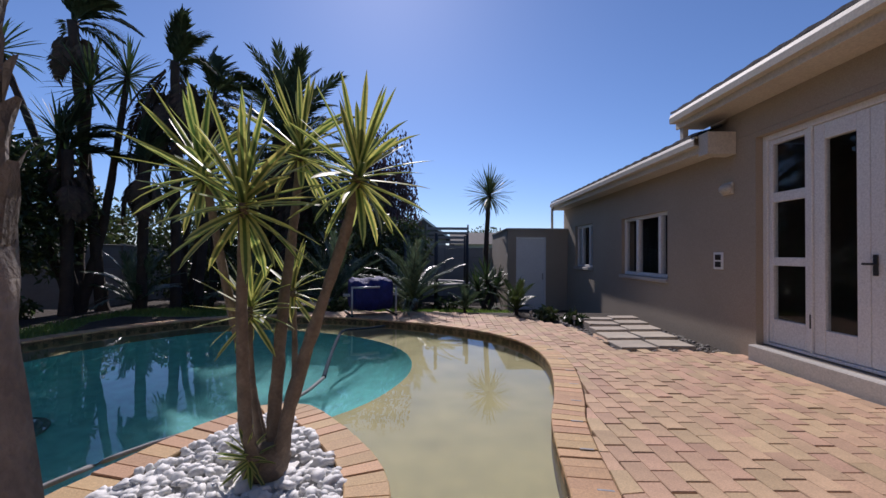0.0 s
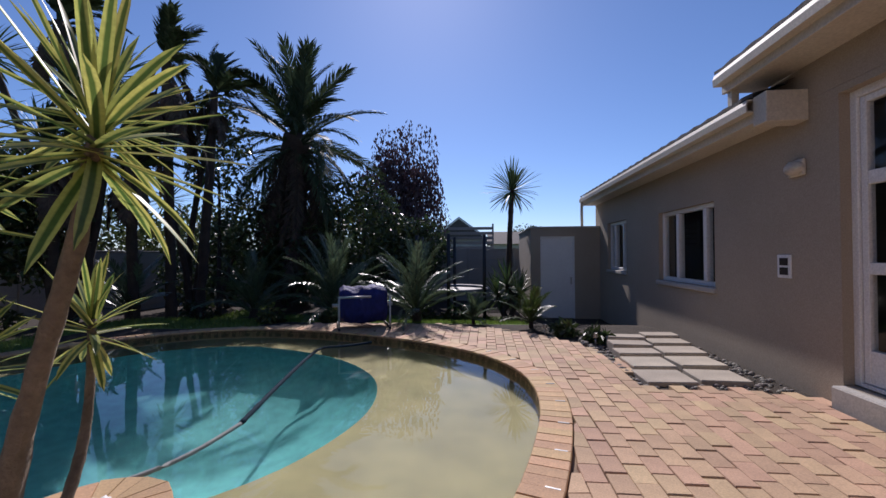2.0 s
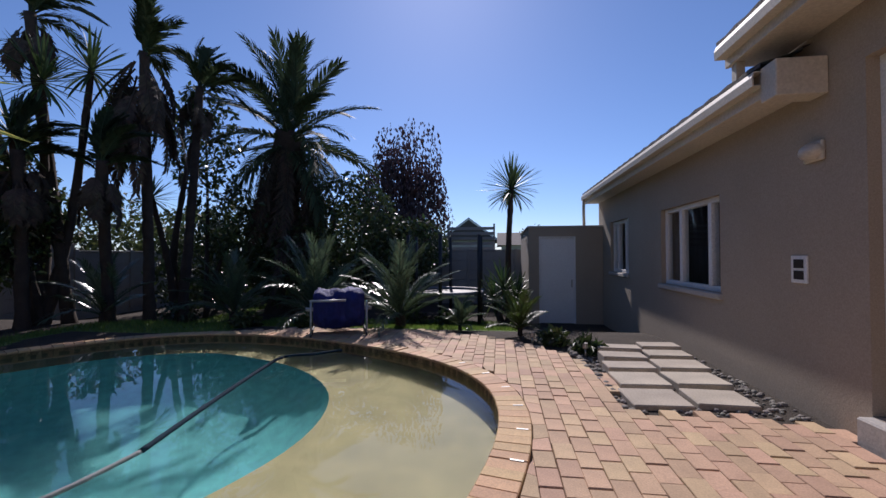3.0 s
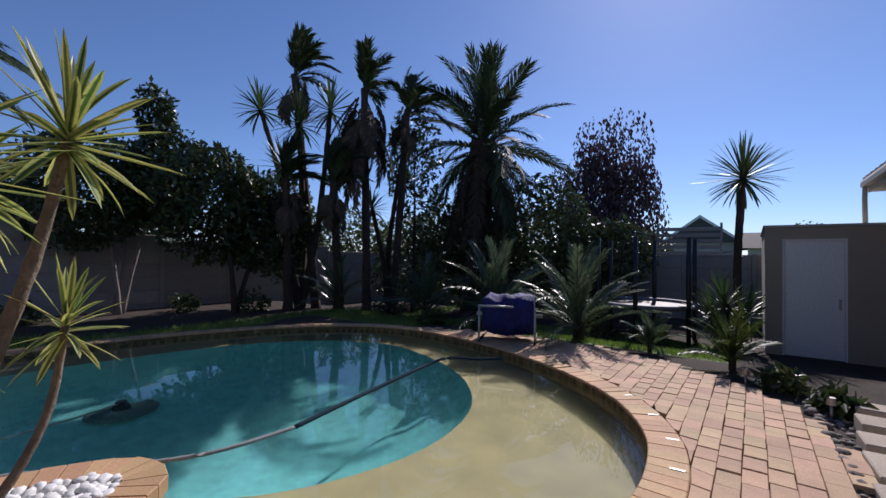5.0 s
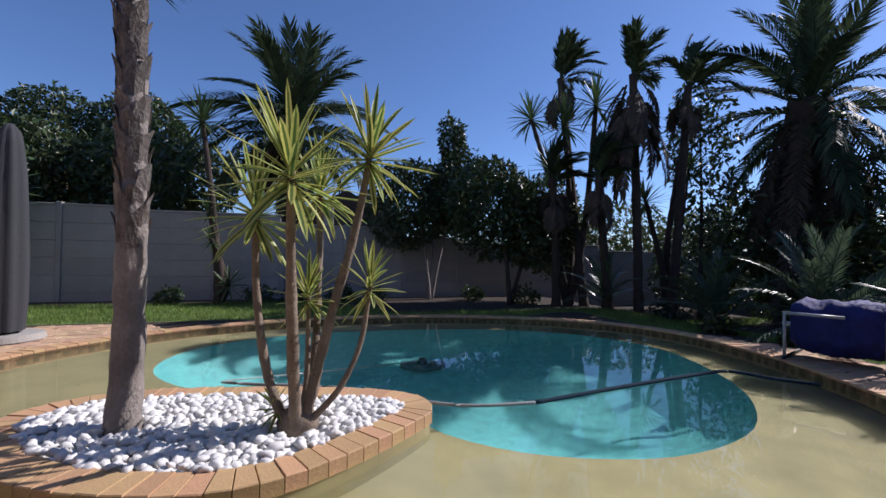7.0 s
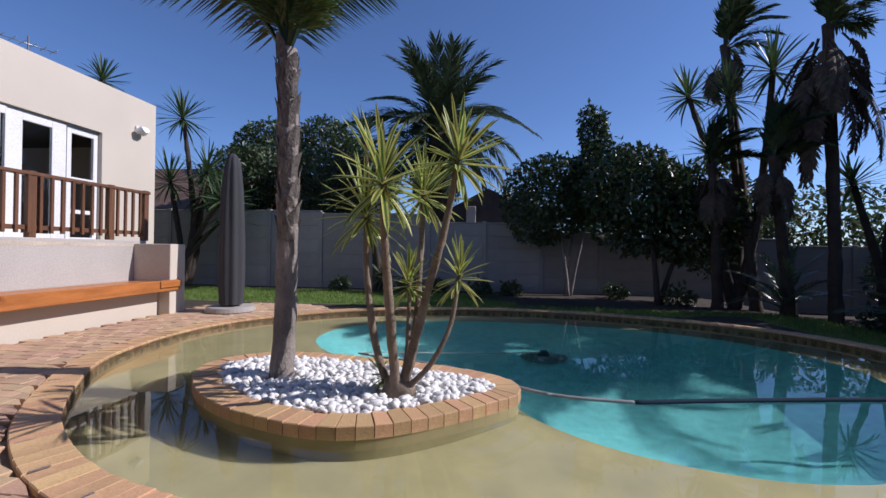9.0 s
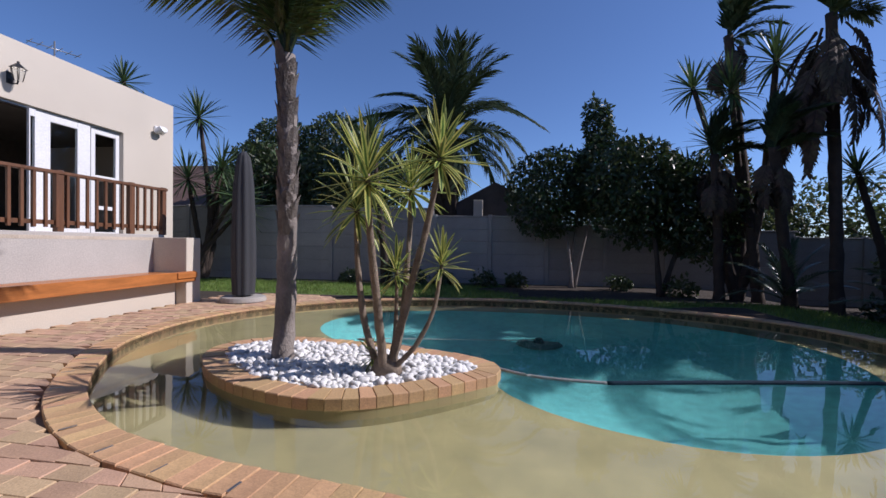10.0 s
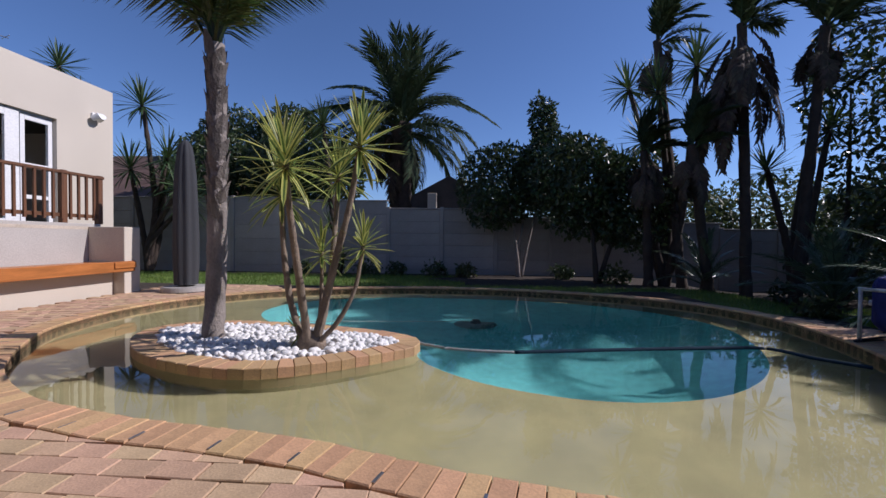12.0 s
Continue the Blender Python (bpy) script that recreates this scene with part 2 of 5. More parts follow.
def spline(points, step):
    """Closed Catmull-Rom curve through points, resampled at about that step."""
    pts = [Vector((x, y, 0)) for x, y in points]
    n, dense = len(pts), []
    for i in range(n):
        a, b, c, d = pts[i - 1], pts[i], pts[(i + 1) % n], pts[(i + 2) % n]
        for k in range(12):
            t = k / 12
            dense.append(0.5 * ((2 * b) + (c - a) * t + (2 * a - 5 * b + 4 * c - d) * t * t + (3 * b - a - 3 * c + d) * t ** 3))
    total = sum((dense[i] - dense[i - 1]).length for i in range(len(dense)))
    count = round(total / step)
    out, acc, target, gap = [], 0.0, 0.0, total / count
    for i in range(len(dense)):
        a, b = dense[i], dense[(i + 1) % len(dense)]
        seg = (b - a).length
        while target <= acc + seg - 1e-9 and len(out) < count:
            out.append(a + (b - a) * ((target - acc) / seg))
            target += gap
        acc += seg
    return out


def offset(curve, d):
    """The curve moved d to the outside (it runs counter-clockwise)."""
    n, out = len(curve), []
    for i in range(n):
        t = (curve[(i + 1) % n] - curve[i - 1]).normalized()
        out.append(curve[i] + Vector((t.y, -t.x, 0)) * d)
    return out


def inside(x, y, poly):
    hit, j = False, len(poly) - 1
    for i in range(len(poly)):
        xi, yi, xj, yj = poly[i][0], poly[i][1], poly[j][0], poly[j][1]
        if (yi > y) != (yj > y) and x < (xj - xi) * (y - yi) / (yj - yi) + xi:
            hit = not hit
        j = i
    return hit


def inside_np(X, Y, poly):
    hit = np.zeros(X.shape, bool)
    j = len(poly) - 1
    for i in range(len(poly)):
        xi, yi, xj, yj = poly[i][0], poly[i][1], poly[j][0], poly[j][1]
        if yi != yj:
            hit ^= ((yi > Y) != (yj > Y)) & (X < (xj - xi) * (Y - yi) / (yj - yi) + xi)
        j = i
    return hit


def gz(x, y):
    """Ground height: level round the pool, falling away to the far end of the garden."""
    t = min(max((y - 10.6) / 3.0, 0), 1)
    return -0.035 - 0.36 * t * t * (3 - 2 * t)


def fill(name, curve, z, material, parent=None, holes=()):
    bm = bmesh.new()
    edges = []
    for loop in (curve, *holes):
        vs = [bm.verts.new((p[0], p[1], z)) for p in loop]
        edges += [bm.edges.new((vs[i], vs[(i + 1) % len(vs)])) for i in range(len(vs))]
    bmesh.ops.triangle_fill(bm, use_beauty=True, use_dissolve=False, edges=edges)
    bmesh.ops.recalc_face_normals(bm, faces=bm.faces)
    if sum(f.normal.z for f in bm.faces) < 0:
        bmesh.ops.reverse_faces(bm, faces=bm.faces)
    me = bpy.data.meshes.new(name)
    bm.to_mesh(me)
    bm.free()
    return part(name, me, material, parent)


def skirt_wall(curve, z0, z1, low=None):
    low = low or curve
    n = len(curve)
    v = [(p.x, p.y, z1) for p in curve] + [(p.x, p.y, z0) for p in low]
    return v, [(i, (i + 1) % n, n + (i + 1) % n, n + i) for i in range(n)]

# ---- pool ----
POOL = spline([(-1.4, 1.42), (-0.62, 1.55), (-0.16, 1.74), (0.28, 2.05), (0.68, 2.38), (1.06, 2.78), (1.42, 3.35), (1.62, 3.95), (1.72, 4.45), (1.79, 4.95),
               (1.88, 5.4), (2.0, 5.77), (2.14, 6.3), (2.24, 6.85), (2.25, 7.4), (2.12, 7.98), (1.72, 8.62), (0.98, 9.2), (-0.02, 9.68), (-0.95, 9.95), (-2.05, 10.0),
               (-3.0, 9.6), (-3.8, 8.6), (-4.35, 7.2), (-4.55, 5.85), (-4.45, 4.5), (-3.92, 2.95), (-3.02, 1.95), (-2.24, 1.52)], 0.108)
ISLAND = spline([(0.30, 3.08), (-0.1, 2.78), (-0.45, 2.74), (-0.75, 2.95), (-0.88, 3.4), (-0.8, 4.1), (-0.62, 4.85), (-0.4, 5.38), (-0.2, 5.57), (0.03, 5.6), (0.2, 5.48), (0.55, 5.05),
                 (0.78, 4.65), (0.85, 4.28), (0.74, 3.8), (0.55, 3.4)][::-1], 0.118)
DEEP = spline([(-0.85, 5.3), (-0.35, 5.52), (0.0, 5.68), (0.36, 6.05), (0.6, 6.5), (0.75, 7.08), (0.7, 7.7), (0.45, 8.25), (-0.1, 8.8), (-0.9, 9.2), (-1.85, 9.38), (-2.8, 8.95), (-3.5, 8.0),
               (-3.85, 6.8), (-3.95, 5.4), (-3.8, 4.2), (-3.15, 3.2), (-2.25, 3.0), (-1.5, 3.5), (-1.12, 4.4)], 0.2)
WATER_Z, SHELF_Z, DEEP_Z = -0.07, -0.40, -1.55
pool = thing("swimming_pool", "kidney-shaped plastered swimming pool with a shallow ledge", "pool", kind="structure")
# side wall, with the shadow under the coping painted in as dark plaster
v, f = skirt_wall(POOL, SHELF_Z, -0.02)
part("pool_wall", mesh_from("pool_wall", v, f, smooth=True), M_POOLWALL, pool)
fill("shallow_ledge", POOL, SHELF_Z, M_SHELF, pool, holes=(DEEP,))
MID = Vector((-1.8, 6.2, 0))
rings = [([p + (MID - p) * k for p in DEEP], z) for k, z in ((0, SHELF_Z), (0.03, -0.62), (0.10, -0.90), (0.22, -1.16), (0.38, -1.36), (0.58, -1.48), (0.8, DEEP_Z))]
nd = len(DEEP)
v = [(p.x, p.y, z) for ring, z in rings for p in ring]
f = [(r * nd + i, r * nd + (i + 1) % nd, (r + 1) * nd + (i + 1) % nd, (r + 1) * nd + i) for r in range(len(rings) - 1) for i in range(nd)]
f.append(tuple((len(rings) - 1) * nd + i for i in range(nd)))
part("deep_bowl", mesh_from("deep_bowl", v, f, smooth=True), M_DEEP, pool)
water = fill("water", offset(POOL, 0.02), WATER_Z, M_WATER)
tagged(water, "still clear pool water reflecting the palms", "water", kind="structure")
water.visible_shadow = False


def coping_row(curve, depth, z0, z1, parent, gap=0.0028, seed=3):
    """Bricks laid side by side, their heads to the curve, each a part of its own."""
    rng = random.Random(seed)
    n = len(curve)
    outer = offset(curve, depth)
    for i in range(n):
        j = (i + 1) % n
        t = (curve[j] - curve[i]).normalized() * gap
        to = (outer[j] - outer[i])
        to = to.normalized() * gap if to.length > gap * 2 else to * 0.2
        dz = rng.uniform(-0.003, 0.003)
        tilt = rng.uniform(-0.003, 0.003)
        a, b, c, d = curve[i] + t, curve[j] - t, outer[j] - to, outer[i] + to
        mid = (a + b + c + d) / 4
        vs = []
        for z, inset in ((z0, 0), (z1 - 0.006, 0), (z1, 0.05)):
            for k, p in enumerate((a, b, c, d)):
                q = p + (mid - p) * inset
                vs.append((q.x - mid.x, q.y - mid.y, z + dz + (tilt if k in (0, 3) else -tilt)))
        fs = [(3, 2, 1, 0), (8, 9, 10, 11)]
        for lv in (0, 4):
            fs += [(lv + k, lv + (k + 1) % 4, lv + 4 + (k + 1) % 4, lv + 4 + k) for k in range(4)]
        ob = part("brick", mesh_from("brick", vs, fs), M_COPING, parent)
        ob.location = (mid.x, mid.y, 0)


pool_coping = thing("pool_coping", "orange-brown clay brick coping laid round the pool edge", "coping", kind="structure")
fill("mortar_bed", offset(POOL, 0.24), -0.03, M_SAND, pool_coping, holes=(offset(POOL, 0.012),))
planter = thing("planter_island", "raised brick-edged planter island in the shallow water", "planter", (0, 0, SHELF_Z), kind="structure")
ISL_IN = offset(ISLAND, -0.21)
v, f = skirt_wall(offset(ISLAND, -0.012), 0, 0.31)
part("planter_wall", mesh_from("planter_wall", v, f, smooth=True), M_SHELF, planter)
fill("mortar_bed", offset(ISLAND, -0.015), 0.375, M_SAND, planter)
v, f = skirt_wall(ISL_IN, 0.35, 0.395)
part("inner_edge", mesh_from("inner_edge", v, f), M_SAND, planter)

# ---- ground ----
POOL_HOLE = offset(POOL, 0.12)
PAVING = [(1.16, 10.72), (2.08, 10.4), (2.75, 9.84), (3.15, 9.2), (3.33, 8.4), (3.27, 7.5), (4.45, 7.42), (4.65, 7.3), (4.65, -0.0), (-3.9, 0.0), (-4.6, 0.9),
          (-4.6, 1.9), (-3.95, 2.55), (-2.5, 4.0), (-2.0, 8.0), (-2.0, 10.35), (-0.6, 10.85)]
cell = 0.1
xs, ys = np.arange(-10, 7.001, cell), np.arange(-5, 21.001, cell)
nx, ny = len(xs), len(ys)
X, Y = np.meshgrid(xs, ys)
T = np.clip((Y - 10.6) / 3.0, 0, 1)
Z = -0.035 - 0.36 * T * T * (3 - 2 * T)
verts = np.stack([X.ravel(), Y.ravel(), Z.ravel()], 1).tolist()
CX, CY = X[:-1, :-1] + cell / 2, Y[:-1, :-1] + cell / 2
keep = ~inside_np(CX, CY, POOL_HOLE)
pave_cells = inside_np(CX, CY, PAVING)
lawn_cells = (((CX < -4.9) & (CX > -7.6) & (CY < 5.5 + 0.5 * np.sin(CX * 3))) | ((CY > 11.1) & (CY < 14.2) & (CX > -3.5) & (CX < 2.6))
              | ((CX < -4.6 - 0.25 * np.sin(CY * 2.1)) & (CX > -5.3) & (CY > 5)) | ((CY > 10.1) & (CY < 11.2) & (CX < -2.2) & (CX > -5)))
faces, kinds = [], []
for j in range(ny - 1):
    for i in range(nx - 1):
        if keep[j, i]:
            a = j * nx + i
            faces.append((a, a + 1, a + nx + 1, a + nx))
            kinds.append(2 if pave_cells[j, i] else (1 if lawn_cells[j, i] else 0))
base = len(verts)
R = 900
verts += [(-R, -R, -0.05), (R, -R, -0.05), (R, R, -0.4), (-R, R, -0.4), (-10, -5, -0.035), (7, -5, -0.035), (7, 21, -0.395), (-10, 21, -0.395)]
for a in range(4):
    b = (a + 1) % 4
    faces.append((base + a, base + b, base + 4 + b, base + 4 + a))
    kinds.append(1)
ground = part("ground", mesh_from("ground", verts, faces), M_SOIL)
ground.data.materials.append(M_LAWN), ground.data.materials.append(M_SAND)
ground.data.polygons.foreach_set("material_index", kinds)
tagged(ground, "dark garden soil with patches of green lawn", "ground", kind="structure")

# grass tufts on the lawn patches
rng = np.random.default_rng(5)
cells = np.argwhere(lawn_cells & keep & ~pave_cells)
pick = cells[rng.integers(0, len(cells), 48000)]
px = xs[pick[:, 1]] + rng.random(len(pick)) * cell
py = ys[pick[:, 0]] + rng.random(len(pick)) * cell
pz = -0.04 - 0.36 * (lambda t: t * t * (3 - 2 * t))(np.clip((py - 10.6) / 3, 0, 1))
ang, h, lean = rng.random(len(pick)) * 6.283, 0.035 + 0.06 * rng.random(len(pick)), rng.normal(0, 0.025, (len(pick), 2))
wx, wy = np.cos(ang) * 0.006, np.sin(ang) * 0.006
gv = np.stack([np.stack([px - wx, py - wy, pz], 1), np.stack([px + wx, py + wy, pz], 1), np.stack([px + lean[:, 0], py + lean[:, 1], pz + h], 1)], 1).reshape(-1, 3)
gf = np.arange(len(gv)).reshape(-1, 3)
grass = part("grass", mesh_from("grass", gv.tolist(), gf.tolist()), M_GRASS)
tagged(grass, "short green lawn grass in patches", "grass", kind="stuff")


# ---- walls with openings ----
def wall_y(name, x0, x1, y0, y1, z0, z1, holes, material, label):
    """A wall along y between x0 and x1 with openings (ya, yb, za, zb)."""
    bm = bmesh.new()
    cuts = sorted({y0, y1, *[h[0] for h in holes], *[h[1] for h in holes]})
    for a, b in zip(cuts, cuts[1:]):
        over = [h for h in holes if h[0] <= a + 1e-6 and h[1] >= b - 1e-6]
        if over:
            box(bm, x0, a, z0, x1, b, over[0][2]), box(bm, x0, a, over[0][3], x1, b, z1)
        else:
            box(bm, x0, a, z0, x1, b, z1)
    bmesh.ops.remove_doubles(bm, verts=bm.verts, dist=0.0005)
    return tagged(part(name, bm, material), label, "wall", kind="structure")


def wall_x(name, x0, x1, y0, y1, z0, z1, holes, material, label):
    bm = bmesh.new()
    cuts = sorted({x0, x1, *[h[0] for h in holes], *[h[1] for h in holes]})
    for a, b in zip(cuts, cuts[1:]):
        over = [h for h in holes if h[0] <= a + 1e-6 and h[1] >= b - 1e-6]
        if over:
            if over[0][2] > z0:
                box(bm, a, y0, z0, b, y1, over[0][2])
            box(bm, a, y0, over[0][3], b, y1, z1)
        else:
            box(bm, a, y0, z0, b, y1, z1)
    bmesh.ops.remove_doubles(bm, verts=bm.verts, dist=0.0005)
    return tagged(part(name, bm, material), label, "wall", kind="structure")


WX = 4.65
wall_y("wall_east", WX, WX + 0.25, -6, 14.45, -0.7, 2.56, [(8.94, 10.59, 0.79, 1.87), (12.15, 13.40, 0.86, 1.91), (3.5, 7.11, 0.16, 2.5)], M_STUCCO,
       "beige stucco house wall with windows and glazed doors")
bm = bmesh.new()
box(bm, WX + 0.002, -6, 2.563, WX + 0.25, 7.9, 2.97)
tagged(part("wall_gable", bm, M_STUCCO), "upper beige stucco wall under the higher eave", "wall", kind="structure")
# rooms behind, closed; their dimness is put into the dark wall colour
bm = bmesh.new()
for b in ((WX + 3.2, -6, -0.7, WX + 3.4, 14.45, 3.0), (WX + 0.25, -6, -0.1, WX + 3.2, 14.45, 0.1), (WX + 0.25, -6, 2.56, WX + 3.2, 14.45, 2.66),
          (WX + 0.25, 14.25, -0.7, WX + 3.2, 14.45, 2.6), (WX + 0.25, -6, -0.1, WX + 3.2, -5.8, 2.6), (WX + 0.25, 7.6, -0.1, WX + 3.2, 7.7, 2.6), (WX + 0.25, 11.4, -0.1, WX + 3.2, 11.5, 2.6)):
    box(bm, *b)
tagged(part("wall_interior", bm, M_INSIDE), "plain inner walls and floor of the house, coloured dark for dimness", "wall", kind="structure")


def casement_y(name, y0, y1, z0, z1, bars, x, label, sill=True):
    """A window in a wall along y: frame, mullions and panes."""
    w = thing(name, label, "window", (x, (y0 + y1) / 2, z0), kind="structure")
    ob = part("window_frame", boxm(-0.04, -(y1 - y0) / 2, 0, 0.04, -(y1 - y0) / 2 + 0.06, z1 - z0, 0.006), M_WHITE, w)
    half = (y1 - y0) / 2
    part("window_frame", boxm(-0.04, half - 0.06, 0, 0.04, half, z1 - z0, 0.006), M_WHITE, w)
    part("window_frame", boxm(-0.038, -half + 0.06, 0, 0.038, half - 0.06, 0.06, 0.006), M_WHITE, w)
    part("window_frame", boxm(-0.038, -half + 0.06, z1 - z0 - 0.06, 0.038, half - 0.06, z1 - z0, 0.006), M_WHITE, w)
    edges = [-half + 0.06] + [b - (y0 + y1) / 2 for b in bars] + [half - 0.06]
    for b in edges[1:-1]:
        part("mullion", boxm(-0.045, b - 0.04, 0.06, 0.045, b + 0.04, z1 - z0 - 0.06, 0.006), M_WHITE, w)
    for a, b in zip(edges, edges[1:]):
        pane = part("pane", boxm(-0.004, a + 0.01, 0.06, 0.004, b - 0.01, z1 - z0 - 0.06), M_GLASS, w)
        pane.visible_shadow = False
    if sill:
        part("window_sill", boxm(-0.14, -half - 0.04, -0.07, 0.03, half + 0.05, -0.003, 0.01), M_GREYWALL, w)
    return w


casement_y("window_1", 8.94, 10.59, 0.79, 1.87, (9.28, 10.06), WX + 0.10, "white-framed three-light casement window with dark panes")
casement_y("window_2", 12.15, 13.40, 0.86, 1.91, (12.5, 13.06), WX + 0.10, "white-framed three-light window near the storeroom")
for y0, y1, z0, z1 in ((8.8, 10.7, 0.6, 2.0), (11.95, 13.6, 0.6, 2.0)):
    bm = bmesh.new()
    n = 36
    vs = [[bm.verts.new((WX + 0.42 + 0.025 * math.sin(i * 1.9), y0 + (y1 - y0) * i / n, z)) for z in (z0, z1)] for i in range(n + 1)]
    for a, b in zip(vs, vs[1:]):
        bm.faces.new((a[0], b[0], b[1], a[1]))
    bmesh.ops.solidify(bm, geom=bm.faces[:], thickness=0.006)
    tagged(part("curtain", bm, M_CURTAIN), "dark curtain hanging behind the window", "curtain")

# glazed doors: sidelight with three panes, then double doors
DX = WX + 0.13


def glazed_leaf(name, y0, y1, z0, z1, panes, parent, stile=0.09):
    leaf = part(name, boxm(-0.03, y0, z0, 0.03, y0 + stile, z1, 0.004), M_WHITE, parent)
    part("stile", boxm(-0.03, y1 - stile, z0, 0.03, y1, z1, 0.004), M_WHITE, leaf)
    zs = [z0] + [c for p in panes for c in p] + [z1]
    for a, b in zip(zs[::2], zs[1::2]):
        part("rail", boxm(-0.028, y0 + stile, a, 0.028, y1 - stile, b, 0.004), M_WHITE, leaf)
    for a, b in panes:
        g = part("pane", boxm(-0.004, y0 + stile - 0.01, a - 0.005, 0.004, y1 - stile + 0.01, b + 0.005), M_GLASS, leaf)
        g.visible_shadow = False
    return leaf


doors = thing("door_1", "white-painted glazed double doors with a three-pane sidelight", "door", (DX, 0, 0), kind="structure")
part("door_frame", boxm(-0.05, 7.05, 0.17, 0.05, 7.11, 2.5, 0.004), M_WHITE, doors)
part("door_frame", boxm(-0.05, 3.5, 2.44, 0.05, 7.05, 2.5, 0.004), M_WHITE, doors)
part("door_frame", boxm(-0.05, 3.5, 0.17, 0.05, 7.05, 0.20, 0.004), M_WHITE, doors)
glazed_leaf("sidelight", 6.535, 7.045, 0.205, 2.435, [(0.465, 1.05), (1.14, 1.745), (1.85, 2.385)], doors, 0.055)
leaf = glazed_leaf("door_leaf", 5.955, 6.49, 0.205, 2.435, [(0.445, 2.28)], doors, 0.115)
leaf2 = glazed_leaf("door_leaf", 5.41, 5.95, 0.205, 2.435, [(0.445, 2.28)], doors, 0.115)
glazed_leaf("sidelight", 4.86, 5.37, 0.205, 2.435, [(0.465, 1.05), (1.14, 1.745), (1.85, 2.385)], doors, 0.055)
glazed_leaf("sidelight", 3.51, 4.83, 0.205, 2.435, [(0.465, 2.3)], doors, 0.10)
part("mullion", boxm(-0.05, 6.493, 0.2, 0.045, 6.532, 2.44), M_WHITE, doors)
part("lock_plate", boxm(-0.045, 5.885, 0.99, -0.032, 5.925, 1.17, 0.003), M_DARKMETAL, leaf2, "dark metal lock plate")
part("door_handle", boxm(-0.085, 5.845, 1.08, -0.07, 5.985, 1.10, 0.005), M_DARKMETAL, leaf2, "dark metal lever handle")
part("handle_stem", boxm(-0.075, 5.895, 1.08, -0.045, 5.915, 1.10, 0.003), M_DARKMETAL, leaf2)
part("bolt", boxm(-0.045, 6.503, 0.44, -0.052, 6.523, 0.58, 0.002), M_DARKMETAL, doors)
tagged(part("door_step", boxm(WX - 0.09, 3.4, -0.05, WX + 0.10, 7.12, 0.158, 0.012), M_GREYWALL), "low plastered step below the glazed doors", "step", kind="structure")

# vent, lamp
vent = thing("wall_vent", "small white two-hole air vent on the stucco wall", "vent", (WX, 7.73, 0.98))
part("plate", boxm(-0.015, -0.09, 0, 0.0, 0.09, 0.22, 0.004), M_WHITE, vent)
for z in (0.03, 0.12):
    part("grille", boxm(-0.018, -0.055, z, -0.0155, 0.055, z + 0.07), M_CURTAIN, vent, "dark vent opening")
lamp = thing("bulkhead_light", "small round bulkhead light on the stucco wall", "wall light", (WX, 7.55, 1.985))
bm = bmesh.new()
bmesh.ops.create_uvsphere(bm, u_segments=20, v_segments=12, radius=0.085)
bmesh.ops.scale(bm, vec=(0.8, 1.25, 0.8), verts=bm.verts)
bmesh.ops.translate(bm, vec=(-0.03, 0, 0), verts=bm.verts)
part("globe", bm, mat("frosted_globe", (0.55, 0.5, 0.42), 0.3, 0.9), lamp, "", True)
part("base", boxm(-0.03, -0.1, -0.075, 0, 0.1, 0.075, 0.01), M_FASCIA, lamp)

# ---- roofs and eaves ----


def eave(name, y0, y1, x, zb, zt, label, run=4.2, rise=0.36):
    r = thing(name, label, "roof", (0, 0, 0), kind="structure")
    part("fascia", boxm(x, y0, zb, x + 0.03, y1, zt, 0.004), M_FASCIA, r)
    bm = bmesh.new()
    ov = []
    for px_, pz_ in ((-0.085, 0.0), (-0.09, 0.07), (-0.075, 0.115), (0.0, 0.12), (0.0, 0.11), (-0.068, 0.105), (-0.078, 0.07), (-0.074, 0.008), (0, 0.008), (0, 0)):
        ov.append([bm.verts.new((x + px_, yy, zt - 0.13 + pz_)) for yy in (y0, y1)])
    for a, b in zip(ov, ov[1:] + ov[:1]):
        bm.faces.new((a[0], b[0], b[1], a[1]))
    bm.faces.new([a[0] for a in ov]), bm.faces.new([a[1] for a in ov][::-1])
    part("gutter", bm, M_FASCIA, r)
    part("soffit", boxm(x + 0.03, y0, zb + 0.01, WX - 0.002, y1, zb + 0.03), M_FASCIA, r)
    rows = 14
    for k in range(rows):
        a, b = k / rows, (k + 1) / rows
        bm = bmesh.new()
        xa, xb = x - 0.05 + run * a, x - 0.05 + run * b
        za, zb2 = zt + 0.035 + run * rise * a, zt + 0.01 + run * rise * b
        n = max(4, int((y1 - y0) / 0.15))
        top = [[bm.verts.new((xx, y0 - 0.04 + (y1 - y0 + 0.08) * i / n, zz + (0.014 if i % 2 else 0))) for i in range(n + 1)] for xx, zz in ((xa, za - 0.035), (xa, za), (xb, zb2))]
        for lo, hi in zip(top, top[1:]):
            for i in range(n):
                bm.faces.new((lo[i], lo[i + 1], hi[i + 1], hi[i]))
        part("tile_course", bm, M_ROOF, r)
    return r


